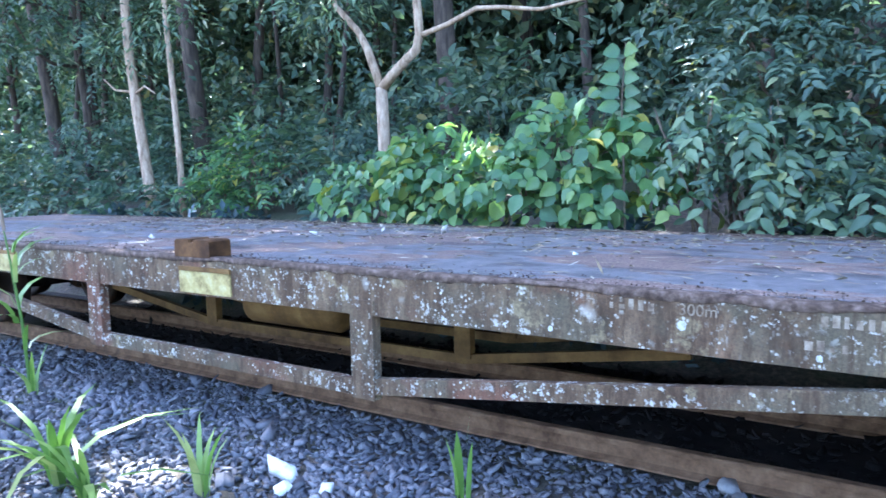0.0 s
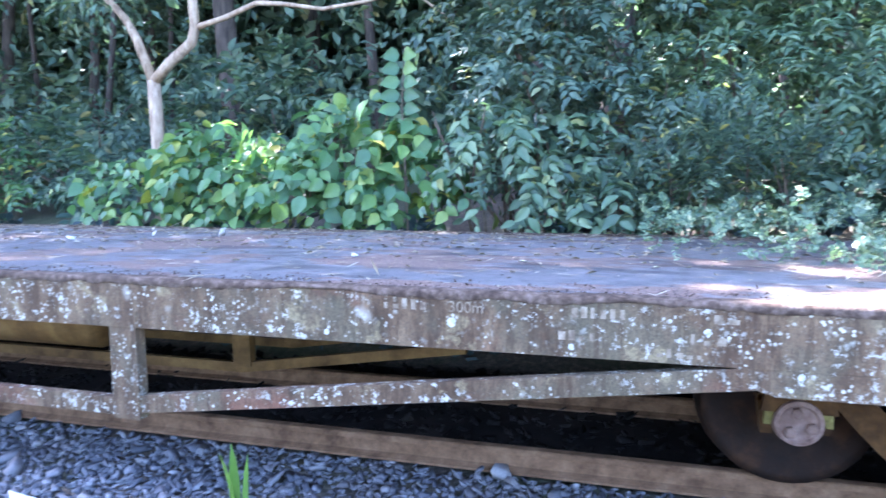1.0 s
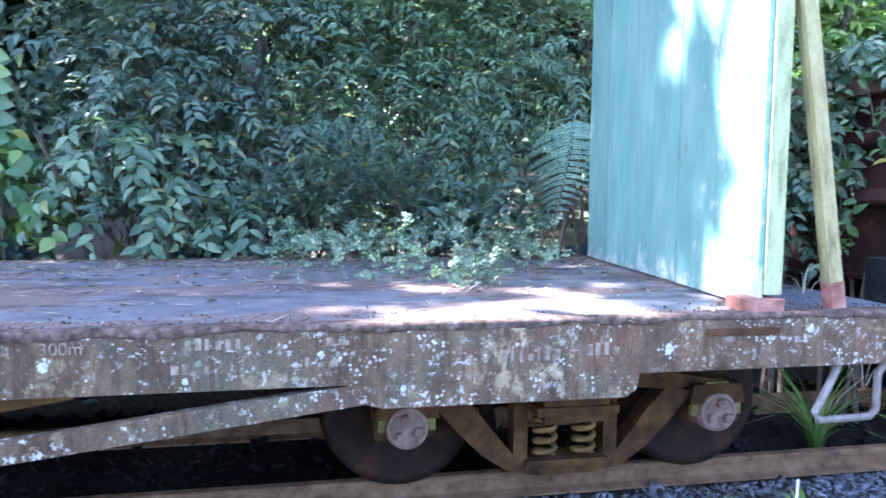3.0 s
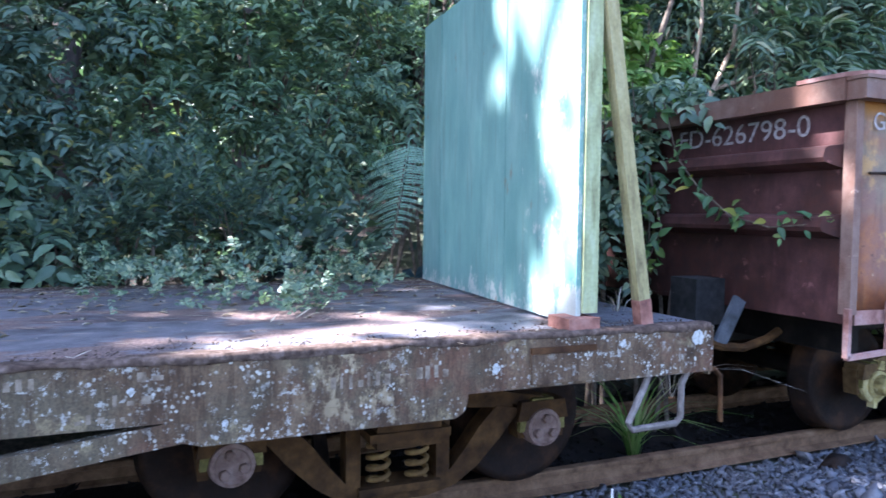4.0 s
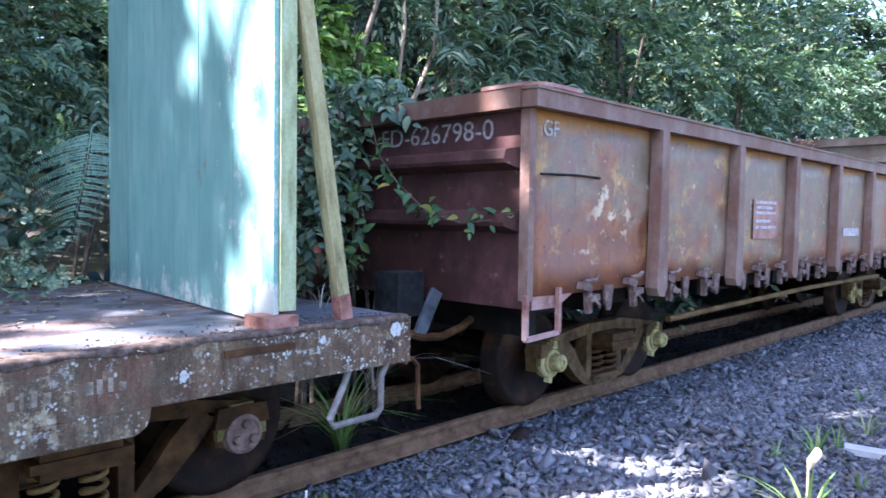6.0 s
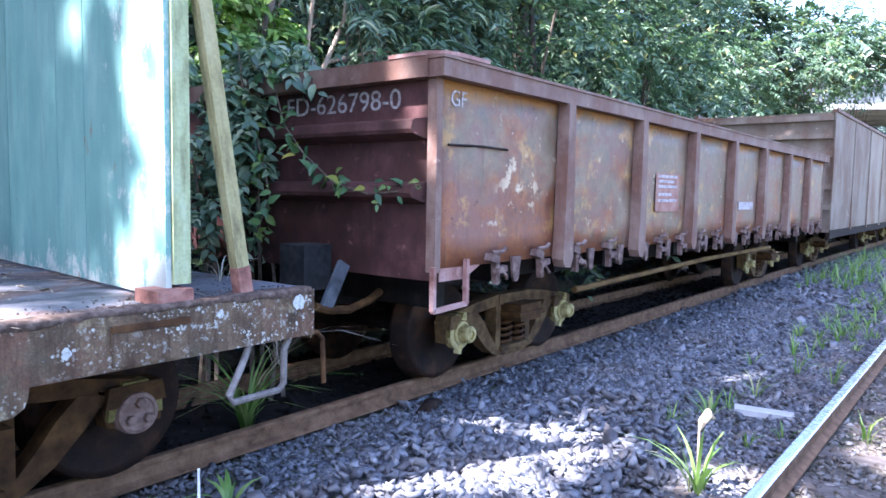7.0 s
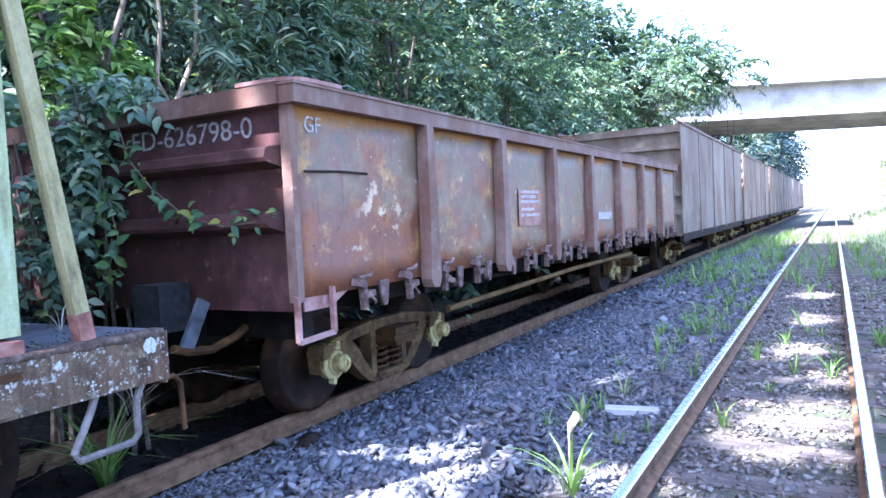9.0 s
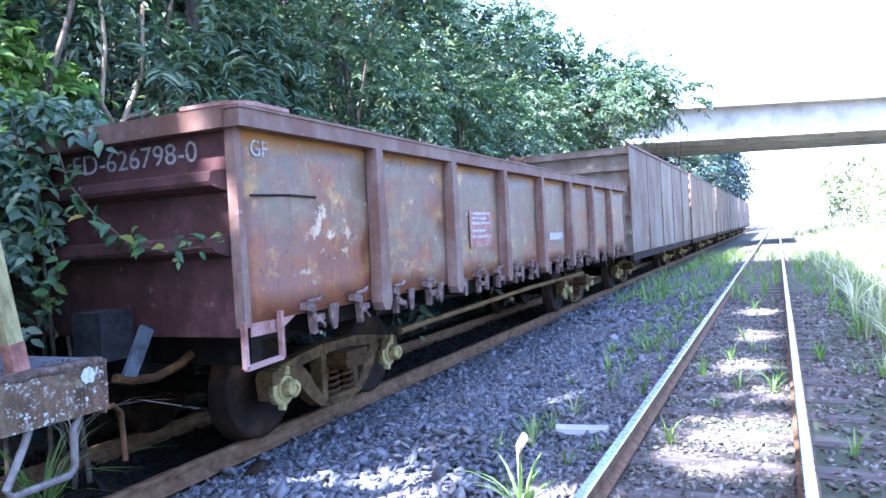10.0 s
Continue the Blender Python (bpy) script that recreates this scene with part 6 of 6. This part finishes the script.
# grasses
def tuft(rng, x, y, z, n, h, w, lean=0.35):
    P, F = [], []
    k = 0
    for i in range(n):
        a = rng.uniform(0, 6.28)
        d = Vector((math.cos(a), math.sin(a), 0))
        s = Vector((-d.y, d.x, 0))
        hh, ww, ln = h * rng.uniform(0.55, 1.1), w * rng.uniform(0.6, 1.2), lean * rng.uniform(0.3, 1.4)
        base = Vector((x, y, z)) + d * rng.uniform(0, 0.04)
        for j in range(5):
            u = j / 4
            c = base + d * hh * ln * u * u * 1.3 + Vector((0, 0, hh * (u - 0.45 * ln * u ** 3)))
            wd = ww * (0.7 + 0.6 * u) * (1 - u ** 2.5) + 0.0005
            P += [c - s * wd / 2, c + s * wd / 2]
        for j in range(4):
            q = k + 2 * j
            F += [(q, q + 1, q + 3), (q, q + 3, q + 2)]
        k += 10
    return np.array([tuple(p) for p in P]), np.array(F)


def grass_plant(name, seed, x, y, n, h, w, label, lean=0.35, z=None, mat=None):
    rng = np.random.default_rng(seed)
    z = float(ground_height(x, y)) if z is None else z
    t = thing(name, (x, y, z), label, "grass")
    for i in range(n):
        hang(new("blade", raw_mesh("blade", *tuft(rng, x, y, z, 1, h, w, lean), mat or L_GRASS)), t)
    return t


grass_plant("broad_grass", 61, -3.5, 1.55, 14, 0.6, 0.05, "leafy green grass clump growing in the ballast", 0.95)
grass_plant("broad_grass", 62, -3.15, 1.5, 10, 0.5, 0.045, "leafy green grass clump growing in the ballast", 0.95)
grass_plant("grass_shoot", 63, -2.78, 1.85, 7, 0.42, 0.05, "upright green shoot in the ballast", 0.35)
grass_plant("grass_shoot", 64, -1.63, 2.42, 4, 0.43, 0.06, "broad green blades beside the rail", 0.12)
stalk = thing("tall_stalk", (-5.4, 2.38, -0.2), "tall green stalk with withered tassel in the ballast", "plant")
part("stem", tube(bmesh.new(), [(-5.4, 2.38, -0.22), (-5.42, 2.37, 0.3), (-5.5, 2.36, 0.75), (-5.56, 2.36, 1.0)], [0.014, 0.012, 0.009, 0.005], 6), L_GRASS, stalk)
for k, (z, a) in enumerate(((0.1, 0.4), (0.3, 3.6), (0.42, 1.0), (0.6, 4.2), (0.72, 2.6), (0.82, 5.4))):
    rng = np.random.default_rng(600 + k)
    hang(new("leaf", raw_mesh("leaf", *tuft(rng, -5.42 - 0.1 * z, 2.375, z, 2, 0.34, 0.055, 1.0), L_GRASS)), stalk)
part("tassel", tube(bmesh.new(), [(-5.55, 2.36, 0.98), (-5.58, 2.36, 1.1), (-5.6, 2.36, 1.2)], [0.012, 0.018, 0.004], 6), L_DRY, stalk, "dry pale tassel")
grass_plant("grass_shoot", 66, -5.2, 2.3, 7, 0.45, 0.035, "upright green shoot in the ballast", 0.5)
grass_plant("grass_tuft", 67, 3.42, 3.72, 46, 0.72, 0.022, "long arching grass beneath the wagon end", 0.8)
grass_plant("grass_tuft", 68, 2.62, 2.78, 9, 0.2, 0.035, "small leafy weed beside the rail", 0.9)
grass_plant("grass_shoot", 69, 1.95, 2.65, 5, 0.35, 0.02, "thin pale shoots by the rail", 0.4)
grass_plant("flowering_weed", 70, 4.12, 0.97, 24, 0.4, 0.024, "weed with a pale withered head in the ballast", 0.5)
grass_plant("dry_grass", 71, 3.15, 3.05, 10, 0.55, 0.006, "dry bent grass stems at the coupling", 1.0, 0.35, L_DRY)
grass_plant("dry_grass", 73, 2.72, 3.6, 16, 0.3, 0.008, "dry bent grass on the wagon end", 1.1, 0.857, L_DRY)
grass_plant("dry_grass", 74, 2.8, 3.1, 9, 0.2, 0.007, "dry bent grass on the wagon end", 1.2, 0.857, L_DRY)
rg = np.random.default_rng(72)
pieces = []
for i in range(700):
    band = rg.random()
    x = rg.uniform(5, 34)
    y = rg.uniform(0.75, 1.6) if band < 0.45 else (rg.uniform(-0.3, 0.55) if band < 0.55 else rg.uniform(-3.5, -0.55))
    if 5 < x < 9 and y > 0.7 and rg.random() < 0.7:
        continue
    if 8 < x and y > 0.7:
        y = rg.uniform(0.8, 2.6) if x > 14 else y
    pieces.append(tuft(rg, x, y, float(ground_height(x, y)), 10, rg.uniform(0.1, 0.4) * (1.5 if y < -1 or x > 14 else 0.8), 0.014, 0.6))
tagged(new("track_grass", raw_mesh("track_grass", *join(pieces), L_GRASS)), "ragged green grass along the running track", "grass", kind="stuff")
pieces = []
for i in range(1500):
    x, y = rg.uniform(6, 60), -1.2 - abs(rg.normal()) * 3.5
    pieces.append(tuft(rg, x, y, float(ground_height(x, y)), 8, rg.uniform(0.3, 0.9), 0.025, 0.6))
tagged(new("verge_grass", raw_mesh("verge_grass", *join(pieces), L_VERGE)), "tall verge grass with the sun's glare put into its pale colour", "grass", kind="stuff")

# leaf litter on the deck and bits on the ballast
n = 1500
X = rg.uniform(-7.5, 2.9, n)
Y = YS + 0.05 + (YF - YS - 0.1) * rg.beta(2.4, 0.9, n)
P = np.stack([X, Y, np.full(n, 0.861)], 1)
D = np.stack([rg.normal(size=n), rg.normal(size=n), rg.normal(size=n) * 0.1], 1)
N = np.stack([rg.normal(size=n) * 0.15, rg.normal(size=n) * 0.15, np.ones(n)], 1)
L = rg.uniform(0.02, 0.07, n)
litter = [leaf_cloud(P, D, N, L, L * 0.4, BLADE)]
n = 2600
X = rg.uniform(-8.5, 2.9, n)
Y = np.where(rg.random(n) < 0.6, YF - 0.03 - np.abs(rg.normal(size=n)) * 0.35, rg.uniform(YS + 0.1, YF - 0.05, n))
Y = np.clip(Y, YS + 0.05, YF - 0.02)
P = np.stack([X, Y, np.full(n, 0.864)], 1)
D = np.stack([rg.normal(size=n), rg.normal(size=n) * 0.6, rg.normal(size=n) * 0.05], 1)
N = np.stack([rg.normal(size=n) * 0.1, rg.normal(size=n) * 0.1, np.ones(n)], 1)
L = rg.uniform(0.04, 0.2, n)
litter.append(leaf_cloud(P, D, N, L, rg.uniform(0.006, 0.017, n), (BLADE[0] * np.array((1, 1, 0.04)), BLADE[1])))
tagged(new("leaf_litter", raw_mesh("leaf_litter", *join(litter), L_DRY)), "dry fallen leaves and straw scattered on the wagon deck", "leaves", kind="stuff")
n = 1600
X, Y = rg.uniform(-7.5, 2.9, n), YS + 0.012 + np.abs(rg.normal(size=n)) * 0.14
v, f = stones(rg, X, Y, 0.005, 0)
v[:, 2] += np.repeat(0.86 - ground_height(X, Y), 8)
tagged(new("deck_dirt", raw_mesh("deck_dirt", v, f, M_CRUST)), "crumbs of dirt and rust along the deck edge", "dirt", kind="stuff")
for i, (x, y) in enumerate(((-1.53, 3.5), (-3.95, 3.95), (-3.0, 4.4), (-5.0, 3.2))):
    v, f = stones(np.random.default_rng(80 + i), np.array([x]), np.array([y]), 0.028, 0)
    v[:, 2] += 0.868 - v[:, 2].min()
    tagged(new("pale_stone", raw_mesh("pale_stone", v, f, M_WHITE)), "small pale stone lying on the deck", "stone", "stones on the deck")
for i, (x, y, s) in enumerate(((-2.52, 2.15, 0.075), (-2.28, 2.2, 0.05), (-2.45, 2.08, 0.05))):
    v, f = stones(np.random.default_rng(90 + i), np.array([x]), np.array([y]), s, 0.5)
    tagged(new("white_stone", raw_mesh("white_stone", v, f, M_WHITE)), "white chalky stone on the ballast", "stone", "white stones")
v, f = stones(np.random.default_rng(95), np.array([4.55]), np.array([3.08]), 0.09, 0.4)
tagged(new("dark_rock", raw_mesh("dark_rock", v, f, M_IRON)), "dark rock lying against the rail", "rock")
bm = box(bmesh.new(), -0.19, 0.19, -0.055, 0.055, -0.02, 0.02)
ob = lone("concrete_slab", bm, M_CONCRETE, "flat pale slab lying on the ballast", "slab", bevel=0.006)
ob.matrix_basis = pose(5.76, 1.06, -0.14, 3, 2, -74)
lone("pale_stick", tube(bmesh.new(), [(1.88, 1.9, -0.25), (1.87, 1.88, 0.1), (1.85, 1.85, 0.43)], [0.007, 0.007, 0.004], 6), M_WHITE, "thin pale stick standing in the ballast", "stick")
lone("flower_head", tube(bmesh.new(), [(4.12, 0.97, -0.2), (4.12, 0.97, 0.17), (4.13, 0.96, 0.22), (4.16, 0.94, 0.26), (4.19, 0.92, 0.23)], [0.006, 0.006, 0.022, 0.026, 0.008], 7), L_DRY, "pale withered flower head on a weed", "flower")
# unseen trees added across the line, behind the camera, to block low sky light
for k in range(16):
    copy_thing(kinds[(0, 1, 2, 3)[k % 4]], rest_on_ground(-24 + 1.7 * k, -9.5 - 2.5 * rt.random(), rt.uniform(0, 360)))
